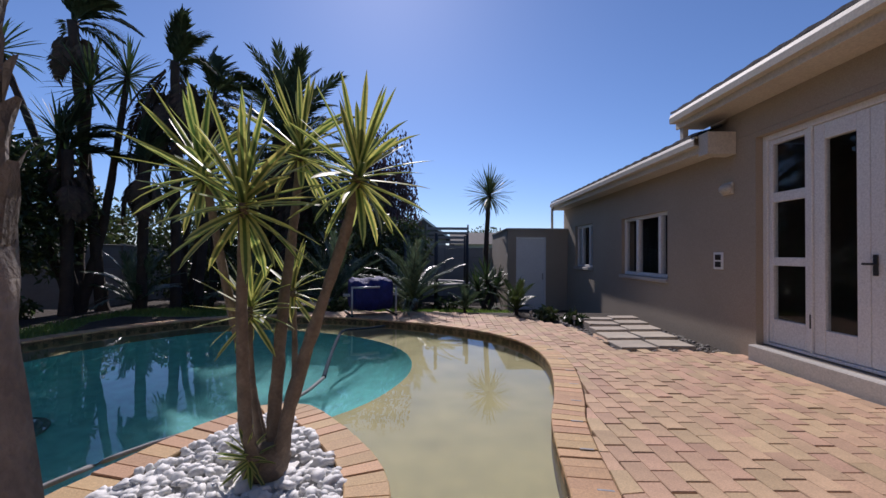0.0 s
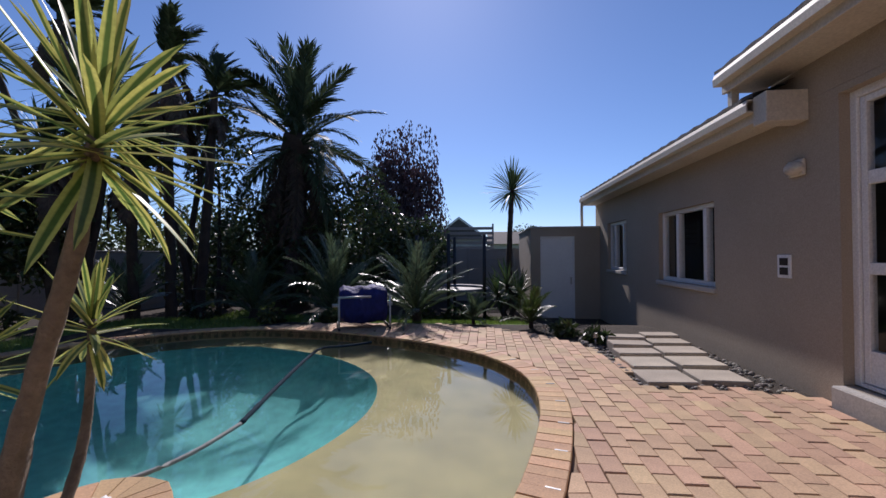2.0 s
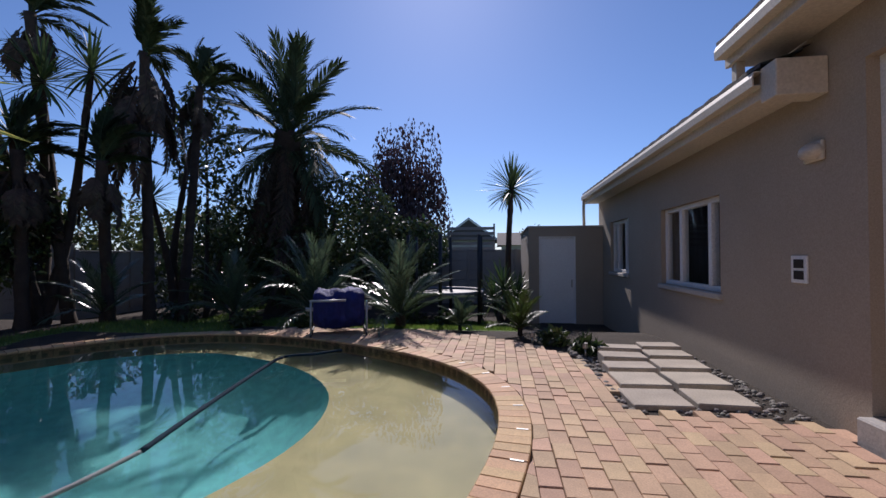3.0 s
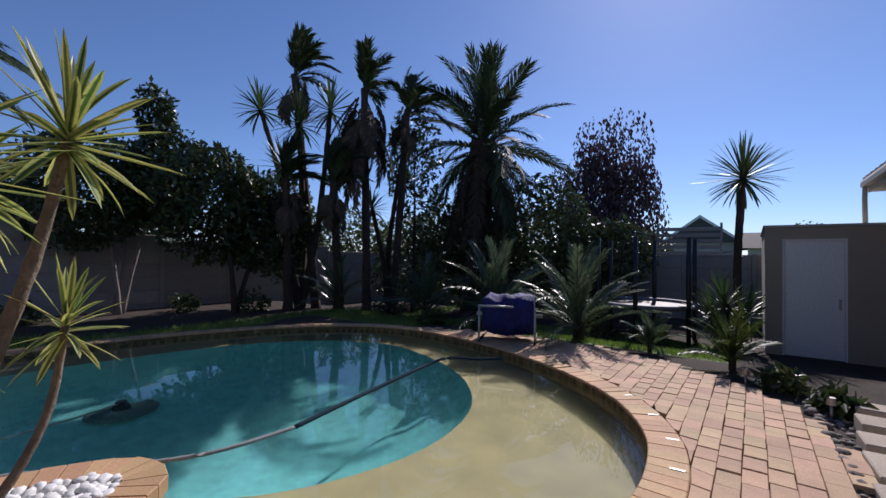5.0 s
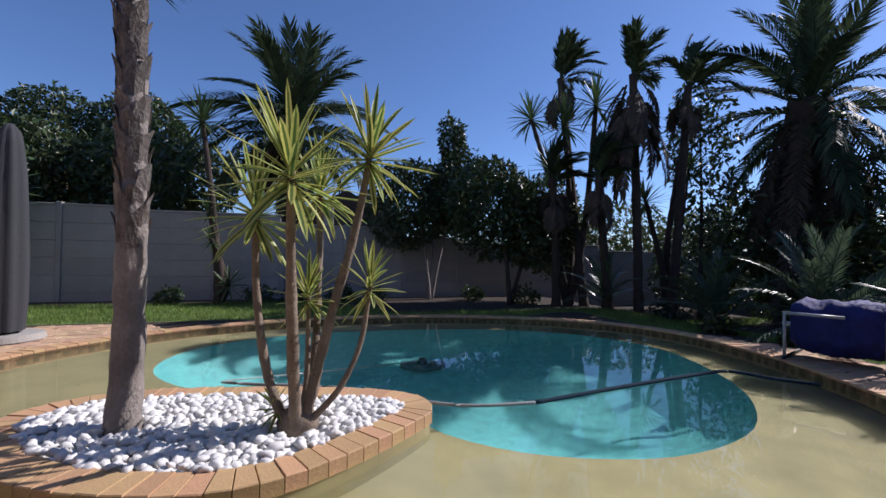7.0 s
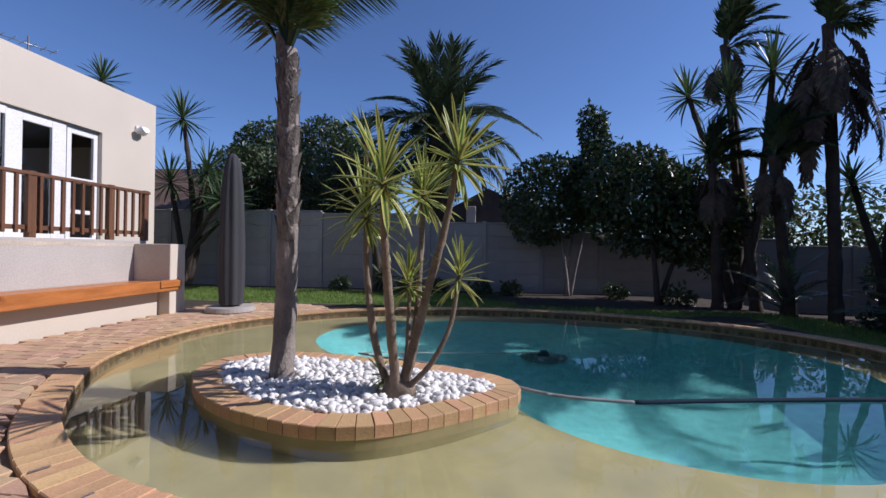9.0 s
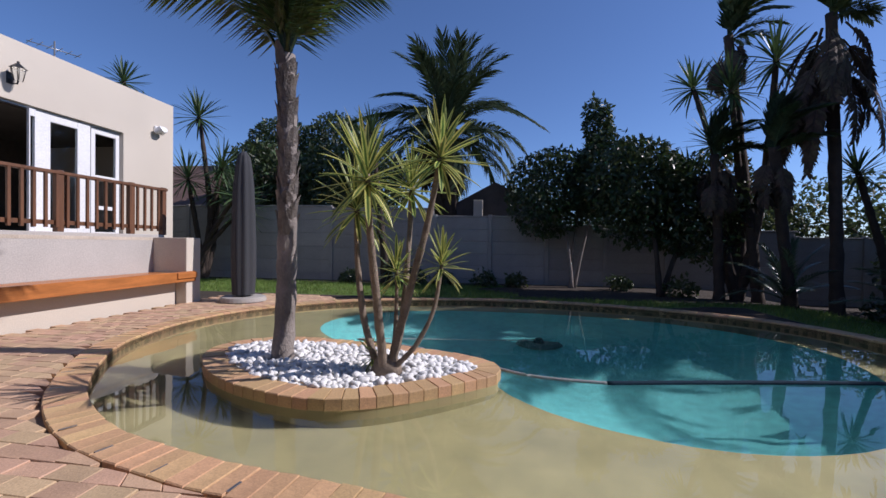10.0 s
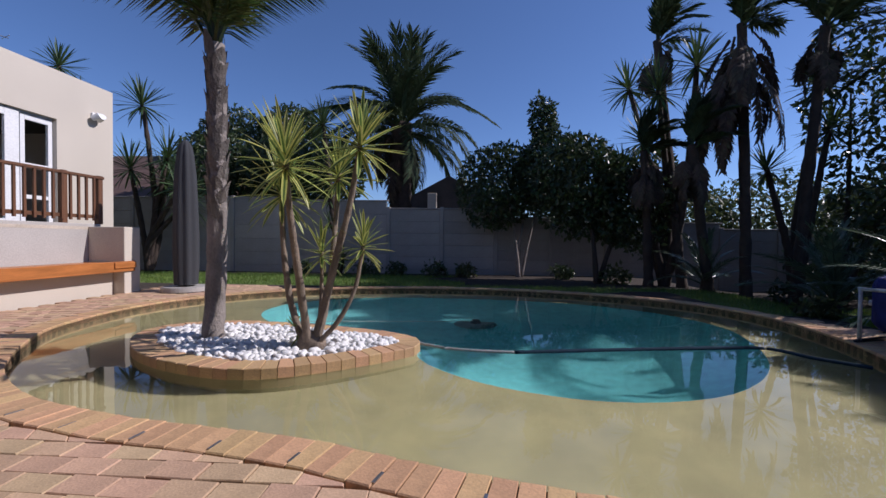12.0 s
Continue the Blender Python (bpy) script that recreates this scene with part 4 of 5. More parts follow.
def frond_mesh(name, length, leaflet, n, droop, seed, width=0.022, vee=0.5, ragged=0.0, hang=0.0):
    """A feather frond along +x: rachis with two rows of leaflets."""
    r = random.Random(seed)
    verts, faces = [], []

    def spine(t):
        return Vector((length * (t - 0.16 * droop * t ** 2.2), 0, length * (0.10 * math.sin(t * 2.2) - droop * 0.55 * t ** 2.3)))
    for i in range(12):
        t = i / 11
        p, w = spine(t), 0.026 * (1 - 0.85 * t) * (length / 2.0) ** 0.5
        verts += [p + Vector((0, -w, 0)), p + Vector((0, 0, w)), p + Vector((0, w, 0)), p + Vector((0, 0, -w))]
    for i in range(11):
        for k in range(4):
            faces.append((i * 4 + k, i * 4 + (k + 1) % 4, i * 4 + 4 + (k + 1) % 4, i * 4 + 4 + k))
    for i in range(n):
        t = 0.14 + 0.86 * (i + 0.5) / n
        p = spine(t)
        d = (spine(min(t + 0.03, 1.03)) - spine(t - 0.03)).normalized()
        L = leaflet * (0.45 + 0.75 * math.sin(math.pi * (0.12 + 0.80 * t))) * r.uniform(1 - 0.2 - ragged, 1.05)
        for s in (-1, 1):
            ang_ = math.radians(52 - 28 * t + r.uniform(-6, 6))
            up = vee * r.uniform(0.7, 1.2)
            out = d * math.cos(ang_) + Vector((0, s, 0)) * math.sin(ang_) + Vector((0, 0, up * 0.5 - hang))
            out.normalize()
            side = out.cross(Vector((0, 0, 1)))
            side = side.normalized() * width * 0.5
            mid = p + out * (L * 0.5)
            tip = p + out * L + Vector((0, 0, -L * (0.16 + 0.3 * droop) * r.uniform(0.6, 1.4) - hang * L * 0.4))
            b0 = len(verts)
            verts += [p - side * 0.4, p + side * 0.4, mid + side, mid - side, tip]
            faces += [(b0, b0 + 1, b0 + 2, b0 + 3), (b0 + 3, b0 + 2, b0 + 4)]
    return mesh_from(name, verts, faces)


def palm(label, base_pt, top, fronds, length, leaflet, material, seed, r0=0.2, r1=0.16, nl=46, skirt=None, bark=M_BARK3, el=(80, -35), width=0.03, ragged=0.0, boots=0, droop=(0.25, 0.5, 0.8), vee=0.5, hang=0.0, name="palm_tree", flare=0.35, wind=None):
    r = random.Random(seed)
    t = thing(name, label, "palm", base_pt)
    top = Vector(top) - Vector(base_pt)
    bend = Vector((r.uniform(-0.12, 0.12), r.uniform(-0.12, 0.12), 0)) * top.z * 0.3
    curve = bezier((0, 0, -0.1), top * 0.5 + bend, top, 30)
    radii = [r0 + (r1 - r0) * i / 29 + (flare * r0 * max(0, 1 - i / 4)) for i in range(30)]
    limb("trunk", curve, radii, bark, t, 14, 0.22, rings=0.05)
    meshes = [frond_mesh("frond", length * s, leaflet, nl, d_, seed + i, width, vee, ragged, hang) for i, (s, d_) in enumerate(((1, droop[0]), (0.95, droop[1]), (1.03, droop[2]), (0.88, droop[1])))]
    for m in meshes:
        m.materials.append(material)
    for k in range(fronds):
        u = (k + 0.5) / fronds
        az = k * 2.39996 + r.uniform(-0.25, 0.25)
        if wind is not None:
            az = wind + r.gauss(0, 0.9)
        e = math.radians(el[0] + (el[1] - el[0]) * u ** 1.1 + r.uniform(-6, 6))
        f_ = part("frond", meshes[(k * 7 + 1) % 4 if u > 0.3 else 0], None, t)
        f_.matrix_basis = Matrix.Translation(top + Vector((0, 0, -0.25 * u * r0 * 4))) @ Matrix.Rotation(az, 4, "Z") @ Matrix.Rotation(-e, 4, "Y") @ Matrix.Rotation(r.uniform(-0.5, 0.5), 4, "X")
    if skirt:
        depth_, rad, n = skirt
        dead = [frond_mesh("dead_frond", depth_ * s, leaflet * 0.7, 26, 0.25, seed + 50 + i, width, 0.2, 0.2) for i, s in enumerate((0.6, 0.8, 0.5))]
        for m in dead:
            m.materials.append(M_SKIRT)
        for k in range(n):
            h_ = r.random()
            az = r.uniform(0, 6.283)
            f_ = part("dead_frond", dead[k % 3], None, t)
            f_.matrix_basis = Matrix.Translation(top + Vector((math.cos(az) * rad * 0.35, math.sin(az) * rad * 0.35, -0.15 - depth_ * 0.55 * h_))) @ Matrix.Rotation(az, 4, "Z") @ Matrix.Rotation(math.radians(r.uniform(58, 80)), 4, "Y") @ Matrix.Rotation(r.uniform(-1, 1), 4, "X")
    for k in range(boots):
        u = k / max(1, boots - 1)
        az = k * 2.39996
        zc = top.z * (0.42 + 0.56 * u)
        c = curve[min(29, int(29 * (0.42 + 0.56 * u)))]
        bm_ = bmesh.new()
        L = r.uniform(0.12, 0.24)
        rad = r1 * 1.02
        vs_ = []
        for j, (zz, ww, oo) in enumerate(((0, 0.075, 0.0), (L * 0.6, 0.055, 0.012), (L, 0.012, 0.03))):
            for s_ in (-1, 0, 1):
                a2 = az + s_ * ww / rad * 0.9
                vs_.append(bm_.verts.new((c.x + (rad + oo + 0.006) * math.cos(a2), c.y + (rad + oo + 0.006) * math.sin(a2), zc + zz - 0.05)))
        for j in (0, 3):
            for s_ in (0, 1):
                bm_.faces.new((vs_[j + s_], vs_[j + s_ + 1], vs_[j + s_ + 4], vs_[j + s_ + 3]))
        bmesh.ops.solidify(bm_, geom=bm_.faces[:], thickness=-0.012)
        part("leaf_base", bm_, bark, t)
    return t


palm("slender palm with shaggy grey-brown trunk on the planter island", (-0.07, 3.59, -0.02), (-0.28, 3.48, 2.92), 17, 1.7, 0.36, M_FROND, 21, 0.095, 0.082, 62,
     bark=M_BARK, el=(89, 52), width=0.02, boots=48, droop=(0.3, 0.55, 0.75), vee=0.1, hang=0.55, flare=0.1)
palm("tall date palm with a thick skirt of dead fronds", (-3.85, 15.3, -0.43), (-3.72, 15.3, 4.75), 40, 2.75, 0.48, M_PHOENIX, 31, 0.42, 0.42, 52,
     skirt=(3.6, 1.0, 56), el=(80, -38), width=0.045, droop=(0.3, 0.5, 0.7))
palm("big date palm with arching fronds behind the wall", (-10.6, 3.75, -0.1), (-10.5, 3.75, 5.0), 46, 3.1, 0.6, M_PHOENIX, 41, 0.4, 0.36, 52, el=(80, -30), width=0.055, droop=(0.45, 0.75, 1.0), skirt=(2.0, 0.8, 20))
for i, (b, tp, n, L) in enumerate((((-5.75, 10.9, -0.2), (-5.97, 10.3, 5.55), 11, 1.05), ((-4.75, 11.6, -0.3), (-4.69, 11.34, 5.25), 11, 1.1), ((-4.9, 12.6, -0.4), (-4.72, 12.92, 5.2), 12, 1.2),
                                   ((-5.2, 11.2, -0.3), (-4.63, 10.44, 2.9), 10, 0.9), ((-5.9, 10.2, -0.1), (-5.7, 9.95, 3.0), 10, 0.9))):
    palm("tall wind-torn palm with ragged upright leaves", b, tp, n, L, 0.36, M_PHOENIX, 60 + i, 0.10, 0.085, 34, skirt=(2.2, 0.55, 34) if i == 1 else (0.9, 0.3, 10), el=(88, 5), width=0.05,
         ragged=0.35, wind=0.75)


def stem_to(top, lean, base_pt):
    t_ = Vector(top) - Vector(base_pt)
    return [Vector((0, 0, -0.05)), Vector((t_.x * 0.15 + lean[0], t_.y * 0.15 + lean[1], t_.z * 0.35)), Vector((t_.x * 0.6 + lean[0] * 0.6, t_.y * 0.6 + lean[1] * 0.6, t_.z * 0.72)), t_]


def green_yucca(label, base_pt, heads, leaf_len, seed, n=60, r0=0.11, r1=0.05, width=0.03):
    r = random.Random(seed)
    return yucca(label, base_pt, [(stem_to(h[:3], (r.uniform(-0.2, 0.2), r.uniform(-0.2, 0.2)), base_pt), r0, r1, h[3]) for h in heads], M_YUCCA, leaf_len, n, False, seed, M_BARK3, width=width)


green_yucca("tall dark multi-stemmed yucca against the garden wall", (-6.0, 10.6, -0.05), [(-7.22, 10.15, 4.95, 1.0), (-5.45, 10.11, 4.25, 1.0), (-5.32, 10.85, 4.75, 1.0), (-5.9, 10.0, 3.3, 0.9), (-6.7, 9.9, 2.7, 0.9)], 0.82, 71)
green_yucca("tall dark yucca near the ragged palms", (-5.36, 12.99, -0.39), [(-4.97, 13.08, 4.21, 0.95), (-5.36, 13.58, 3.4, 0.9), (-5.54, 12.46, 2.58, 0.8)], 0.8, 72)
green_yucca("single-stemmed yucca with a round spiky head", (2.6, 15.6, -0.43), [(2.61, 15.64, 3.1, 1.0)], 0.95, 73, 110, 0.10, 0.07)
green_yucca("low spiky yucca shrub before the storeroom", (2.37, 13.89, -0.43), [(2.37, 14.01, 0.44, 0.95), (2.65, 14.24, 0.21, 0.9), (2.14, 14.19, 0.17, 0.9)], 0.75, 74, 60, 0.08, 0.06)
green_yucca("leaning yucca beside the panel wall", (-7.5, 2.45, -0.04), [(-7.6, 2.0, 4.2, 1.05), (-7.3, 2.3, 1.45, 0.45), (-7.55, 2.2, 2.1, 0.5), (-7.2, 2.7, 0.45, 0.6)], 0.78, 75)
green_yucca("tall yucca group behind the cream house", (-7.5, -3.0, -0.05), [(-7.5, -3.2, 4.75, 0.95), (-7.3, -2.3, 3.2, 1.0), (-7.2, -3.3, 2.9, 1.0), (-7.6, -2.6, 2.6, 1.0), (-7.1, -1.7, 2.4, 1.0), (-7.6, -1.9, 2.0, 1.0)], 0.95, 76)
green_yucca("yucca rising behind the flat roof", (-8.0, -6.2, -0.05), [(-8.0, -6.2, 6.1, 1.0), (-7.9, -5.4, 5.0, 0.9)], 0.8, 77)


def foliage(center, radii, n, size, seed, lump=0.35, hang=0.0):
    """Leaf cards for a crown: lumpy shell and inside of an ellipsoid, each leaf a folded diamond."""
    g = np.random.default_rng(seed)
    d = g.normal(size=(n, 3))
    d /= np.linalg.norm(d, axis=1)[:, None]
    k = 26
    lumps = g.normal(size=(k, 3))
    lumps /= np.linalg.norm(lumps, axis=1)[:, None]
    amp = g.uniform(-1, 1, k)
    near = np.exp(9 * (d @ lumps.T - 1))
    rad = 1 + lump * (near * amp).sum(1) / (near.sum(1) + 0.15)
    rad *= 1 - 0.55 * g.random(n) ** 2.2
    c = np.array(center) + d * rad[:, None] * np.array(radii)
    if hang:
        c[:, 2] -= hang * g.random(n) ** 2
    a = g.normal(size=(n, 3))
    a[:, 2] -= 0.5 + 2 * hang
    a /= np.linalg.norm(a, axis=1)[:, None]
    b = np.cross(a, g.normal(size=(n, 3)))
    b /= np.linalg.norm(b, axis=1)[:, None]
    up = np.cross(a, b)
    s = size * g.uniform(0.6, 1.3, n)[:, None]
    V = np.stack([c, c + a * s * 0.5 + b * s * 0.24 + up * s * 0.08, c + a * s, c + a * s * 0.5 - b * s * 0.24 + up * s * 0.08], 1).reshape(-1, 3)
    return V


def shrub(name, label, base_pt, blobs, size, material, seed, trunk=0.07, bark=M_BARK3, hang=0.0, lump=0.35, category="tree"):
    t = thing(name, label, category, base_pt)
    bp = Vector(base_pt)
    V = []
    for i, (c, rr, n) in enumerate(blobs):
        V.append(foliage(Vector(c) - bp, rr, n, size, seed + i, lump, hang))
        tgt = Vector(c) - bp
        off = Vector((0.12 * math.cos(i * 2.1), 0.12 * math.sin(i * 2.1), 0))
        limb("limb", bezier(off * 0.5 + Vector((0, 0, -0.1)), off + Vector((tgt.x * 0.3, tgt.y * 0.3, tgt.z * 0.6)), tgt, 12), [trunk * (1 - 0.07 * k) for k in range(12)], bark, t, 8, 0.3)
    V = np.concatenate(V)
    F = np.arange(len(V)).reshape(-1, 4)
    F = np.concatenate([F[:, [0, 1, 2]], F[:, [0, 2, 3]]])
    part("crown", mesh_from("crown", V.tolist(), F.tolist()), material, t)
    return t


shrub("shrub_tree", "dense dark-leaved shrub tree against the panel wall", (-7.82, 7.5, -0.04), [((-7.9, 7.06, 2.55), (0.95, 1.15, 1.1), 5200), ((-7.9, 8.31, 2.9), (0.9, 1.0, 1.1), 4600), ((-7.9, 8.14, 4.24), (0.3, 0.4, 0.75), 1100)], 0.15, M_BUSH, 81, 0.05, M_BARK)
shrub("shrub_tree", "dense dark evergreen shrub tree against the wall", (-6.34, 9.15, -0.04), [((-6.55, 8.87, 2.39), (0.9, 1.15, 1.2), 5000), ((-6.56, 10.07, 1.94), (0.9, 1.1, 1.3), 4200)], 0.16, M_BUSH, 84)
shrub("shrub_tree", "thin dark-leaved tree among the palms", (-5.25, 13.79, -0.43), [((-5.38, 14, 4.21), (0.9, 0.9, 1.5), 1050), ((-4.75, 14.41, 2.01), (1.0, 1.0, 1.1), 1050)], 0.18, M_BUSH, 88)
shrub("shrub_tree", "dark shrubbery under the date palm", (-2.02, 15.24, -0.43), [((-3.43, 15.12, 1.25), (1.3, 1.0, 1.3), 3000), ((-1.77, 15.67, 1.76), (1.5, 1.1, 1.7), 3800), ((-0.42, 16.74, 1.33), (1.2, 0.9, 1.3), 2600)], 0.18, M_BUSH, 91)
shrub("shrub_tree", "dark shrubs in the shaded corner bed", (-6.14, 15.52, -0.43), [((-6.56, 15.13, 0.9), (1.1, 1.2, 1.2), 2600), ((-4.78, 15.25, 1.34), (1.3, 1.3, 1.6), 3000)], 0.17, M_BUSH, 95)
shrub("weeping_tree", "weeping purple-leaved tree beyond the garden wall", (-1.93, 21.38, -0.43), [((-2.09, 22.45, 5.38), (1.5, 1.4, 1.7), 3000), ((-1.16, 22.86, 4.3), (1.25, 1.2, 1.5), 2400), ((-3.06, 22.21, 4.3), (1.3, 1.2, 1.6), 2400), ((-1.98, 21.61, 2.64), (1.7, 1.4, 1.6), 2600)], 0.2, M_PURPLE, 101, 0.12, hang=1.5, lump=0.65)
shrub("hedge_tree", "large dark round tree behind the west wall", (-13.96, -2.47, -0.1), [((-13.98, -4.33, 4.93), (1.4, 1.6, 1.7), 5200), ((-14.17, -1.58, 5.18), (1.5, 1.7, 1.6), 5200), ((-13.82, 0.32, 3.75), (1.2, 1.4, 1.5), 3600), ((-13.87, -2.54, 3.03), (1.4, 2.6, 1.2), 4200), ((-10.6, -3.1, 3.3), (1.1, 1.5, 1.5), 4200), ((-10.5, -0.6, 3.2), (1.0, 1.6, 1.3), 3600)], 0.2, M_BUSH, 105, 0.16)
shrub("distant_tree", "olive-green trees beyond the garden corner", (-12.68, 19.41, -0.43), [((-12.6, 17.41, 1.94), (2.2, 2.2, 1.5), 2800), ((-11.22, 20.97, 1.91), (2.4, 2.0, 1.5), 2800), ((-13.12, 14.33, 1.91), (2.2, 2.0, 1.3), 2500)], 0.24, M_BUSH2, 111, 0.1)
shrub("distant_tree", "olive-green trees far behind the end wall", (-6.11, 28.64, -0.43), [((-6.57, 27.41, 2.31), (3.0, 2.2, 1.9), 2600), ((-3.58, 33.03, 2.1), (2.6, 2.0, 1.6), 2200), ((7.03, 59.07, 2.98), (3.0, 2, 2.0), 1600)], 0.34, M_BUSH2, 115, 0.1)
shrub("distant_tree", "dark trees behind the low outbuilding", (-18.83, 7.38, -0.1), [((-18.74, 6.8, 2.85), (1.8, 2.2, 1.4), 2400), ((-18.41, 11.33, 2.6), (1.8, 2.0, 1.4), 2400)], 0.26, M_BUSH, 119, 0.1)


def cycad(label, base_pt, n, length, leaflet, seed, el=(78, 8), material=M_CYCAD, width=0.02):
    return palm(label, base_pt, (base_pt[0], base_pt[1], base_pt[2] + 0.2 * length), n, length, leaflet, material, seed, 0.07 * length, 0.06 * length, 34, el=el, width=width, droop=(0.15, 0.3, 0.45), name="cycad")


cycad("glossy cycad with stiff feathery fronds by the paving", (0.5, 11.38, gz(0, 11.38)), 24, 1.35, 0.24, 121)
cycad("large glossy cycad behind the pool cover", (-1.39, 11.98, gz(0, 11.98)), 24, 1.6, 0.26, 122)
cycad("shaded cycad in the corner bed", (-3.07, 11.85, gz(0, 11.85)), 18, 1.3, 0.24, 123)
cycad("small cycad at the paving edge", (2.58, 10.64, gz(0, 10.64)), 13, 0.62, 0.16, 124, material=M_FROND, width=0.014)
cycad("small cycad in the edge bed", (1.59, 11.18, gz(0, 11.18)), 11, 0.5, 0.14, 125, width=0.014)
cycad("shaded fern-like cycad near the wall", (-5.21, 11.04, gz(0, 11.04)), 16, 1.1, 0.22, 126)
for i, (x, y, s) in enumerate(((-7.6, 3.3, 0.32), (-7.7, 4.1, 0.3), (-7.5, 5.2, 0.34), (-7.6, 6.0, 0.3), (-7.6, 1.4, 0.3), (-7.4, 8.6, 0.3), (-6.3, 9.6, 0.35), (-5.0, 12.6, 0.4), (-1.0, 11.0, 0.22), (-2.2, 10.9, 0.22),
                               (3.0, 10.0, 0.16), (3.35, 9.5, 0.15), (0.2, 13.4, 0.35), (1.2, 13.0, 0.3))):
    shrub("garden_plant", "low dark-green bedding plant beside the wall or paving", (x, y, gz(x, y)), [((x, y, gz(x, y) + s * 0.6), (s, s, s * 0.7), 260)], 0.13, M_BUSH if i % 3 else M_BUSH2, 130 + i, 0.012, category="plant")

# ---- loose things ----
um = thing("closed_umbrella", "closed garden umbrella in a dark grey cover", "umbrella", (-3.42, 0.96, 0))
bm = bmesh.new()
bmesh.ops.create_cone(bm, cap_ends=True, segments=36, radius1=0.40, radius2=0.38, depth=0.09, matrix=pose(0, 0, 0.045))
bmesh.ops.bevel(bm, geom=[e for e in bm.edges if abs(e.verts[0].co.z - e.verts[1].co.z) < 0.001], offset=0.015, segments=2, affect="EDGES")
part("base_slab", bm, M_CONCRETE, um, "round grey concrete base")
limb("pole", [(0, 0, 0.08), (0, 0, 2.6)], [0.025, 0.025], M_DARKMETAL, um)
verts, faces = [], []
prof = [(0.12, 0.18), (0.5, 0.20), (1.0, 0.20), (1.6, 0.185), (2.1, 0.165), (2.45, 0.13), (2.62, 0.10), (2.72, 0.035)]
for z, r_ in prof:
    for k in range(40):
        w = 2 * math.pi * k / 40
        q = r_ * (1 + 0.07 * math.cos(8 * w + 0.4 * z) + 0.03 * math.sin(3 * w + z * 2))
        verts.append((q * math.cos(w), q * math.sin(w), z))
for i in range(len(prof) - 1):
    for k in range(40):
        faces.append((i * 40 + k, i * 40 + (k + 1) % 40, (i + 1) * 40 + (k + 1) % 40, (i + 1) * 40 + k))
faces.append(tuple(range(280, 320)))
part("cover", mesh_from("cover", verts, faces, smooth=True), M_UMBRELLA, um)

roll = thing("pool_cover_roller", "blue bubble pool cover bundled on a low metal frame", "pool cover", (-0.27, 10.42, 0.0))
roll.rotation_euler.z = radians(22)
roll.scale = (0.82, 1.0, 0.97)
verts, faces = [], []
m, n = 60, 40
for i in range(m + 1):
    for k in range(n):
        w = 2 * math.pi * k / n
        x = -0.47 + 0.94 * i / m
        cs, sn = math.cos(w), math.sin(w)
        px_, pz_ = abs(cs) ** 0.6 * math.copysign(1, cs), abs(sn) ** 0.6 * math.copysign(1, sn)
        r_ = 1 + 0.13 * noise.noise(Vector((x * 5, cs * 1.8, sn * 1.8))) + 0.05 * noise.noise(Vector((x * 22, cs * 7, sn * 7))) - 0.35 * max(0, abs(x) - 0.40) / 0.07 * 0.5
        verts.append((x, 0.30 * px_ * r_, 0.40 + 0.31 * pz_ * r_))
for i in range(m):
    for k in range(n):
        faces.append((i * n + k, i * n + (k + 1) % n, (i + 1) * n + (k + 1) % n, (i + 1) * n + k))
faces += [tuple(range(n))[::-1], tuple(m * n + k for k in range(n))]
part("bubble_cover", mesh_from("bubble_cover", verts, faces, smooth=True), M_BLUE, roll)
M_TUBE = mat("grey_tube", (0.5, 0.5, 0.5), 0.35, 0.8, 5, 40, 0.05)
for s in (-1, 1):
    limb("leg", [(0.50 * s, -0.36, 0.0), (0.50 * s, -0.36, 0.55)], [0.02, 0.02], M_TUBE, roll, 8)
    limb("foot", [(0.50 * s, -0.42, 0.02), (0.50 * s, 0.42, 0.02)], [0.022, 0.022], M_DARKMETAL, roll, 8)
limb("handle_bar", [(-0.52, -0.36, 0.55), (0.12, -0.36, 0.55)], [0.018, 0.018], M_TUBE, roll, 8)
limb("axle", [(-0.62, 0, 0.38), (0.62, 0, 0.38)], [0.03, 0.03], M_TUBE, roll, 8)

hz = WATER_Z + 0.005


def hose(name, pts, r_, material, label):
    P = [Vector(p) for p in pts]
    c = []
    for i in range(len(P) - 1):
        p0, p1, p2, p3 = P[max(i - 1, 0)], P[i], P[i + 1], P[min(i + 2, len(P) - 1)]
        for k in range(10):
            t_ = k / 10
            c.append(0.5 * (2 * p1 + (p2 - p0) * t_ + (2 * p0 - 5 * p1 + 4 * p2 - p3) * t_ ** 2 + (3 * p1 - p0 - 3 * p2 + p3) * t_ ** 3))
    c.append(P[-1])
    v_, f_ = tube(c, [r_ * (1 + 0.12 * (i % 2)) for i in range(len(c))], 8)
    return tagged(part(name, mesh_from(name, v_, f_, smooth=True), material), label, "hose")


hose("cleaner_hose", [(0.15, 9.45, hz), (-0.1, 9.2, hz), (-0.42, 9.0, hz), (-0.4, 8.5, hz), (-0.22, 7.4, hz), (-0.05, 6.5, hz)], 0.021, M_HOSE, "dark floating pool cleaner hose on the water")
hose("cleaner_hose", [(-0.05, 6.5, hz), (-0.1, 6.0, hz), (-0.27, 5.64, hz), (-0.78, 5.0, hz), (-1.05, 4.3, hz), (-1.3, 3.9, -0.12), (-1.9, 4.3, -0.6), (-2.6, 5.6, -1.1), (-2.87, 6.15, -1.24)], 0.016, M_HOSE2,
     "pale ribbed pool cleaner hose dipping to the floor")
M_CLEANER = mat("faded_rubber", (0.06, 0.13, 0.14), 0.8, 0.7, 6, 40, 0.1)
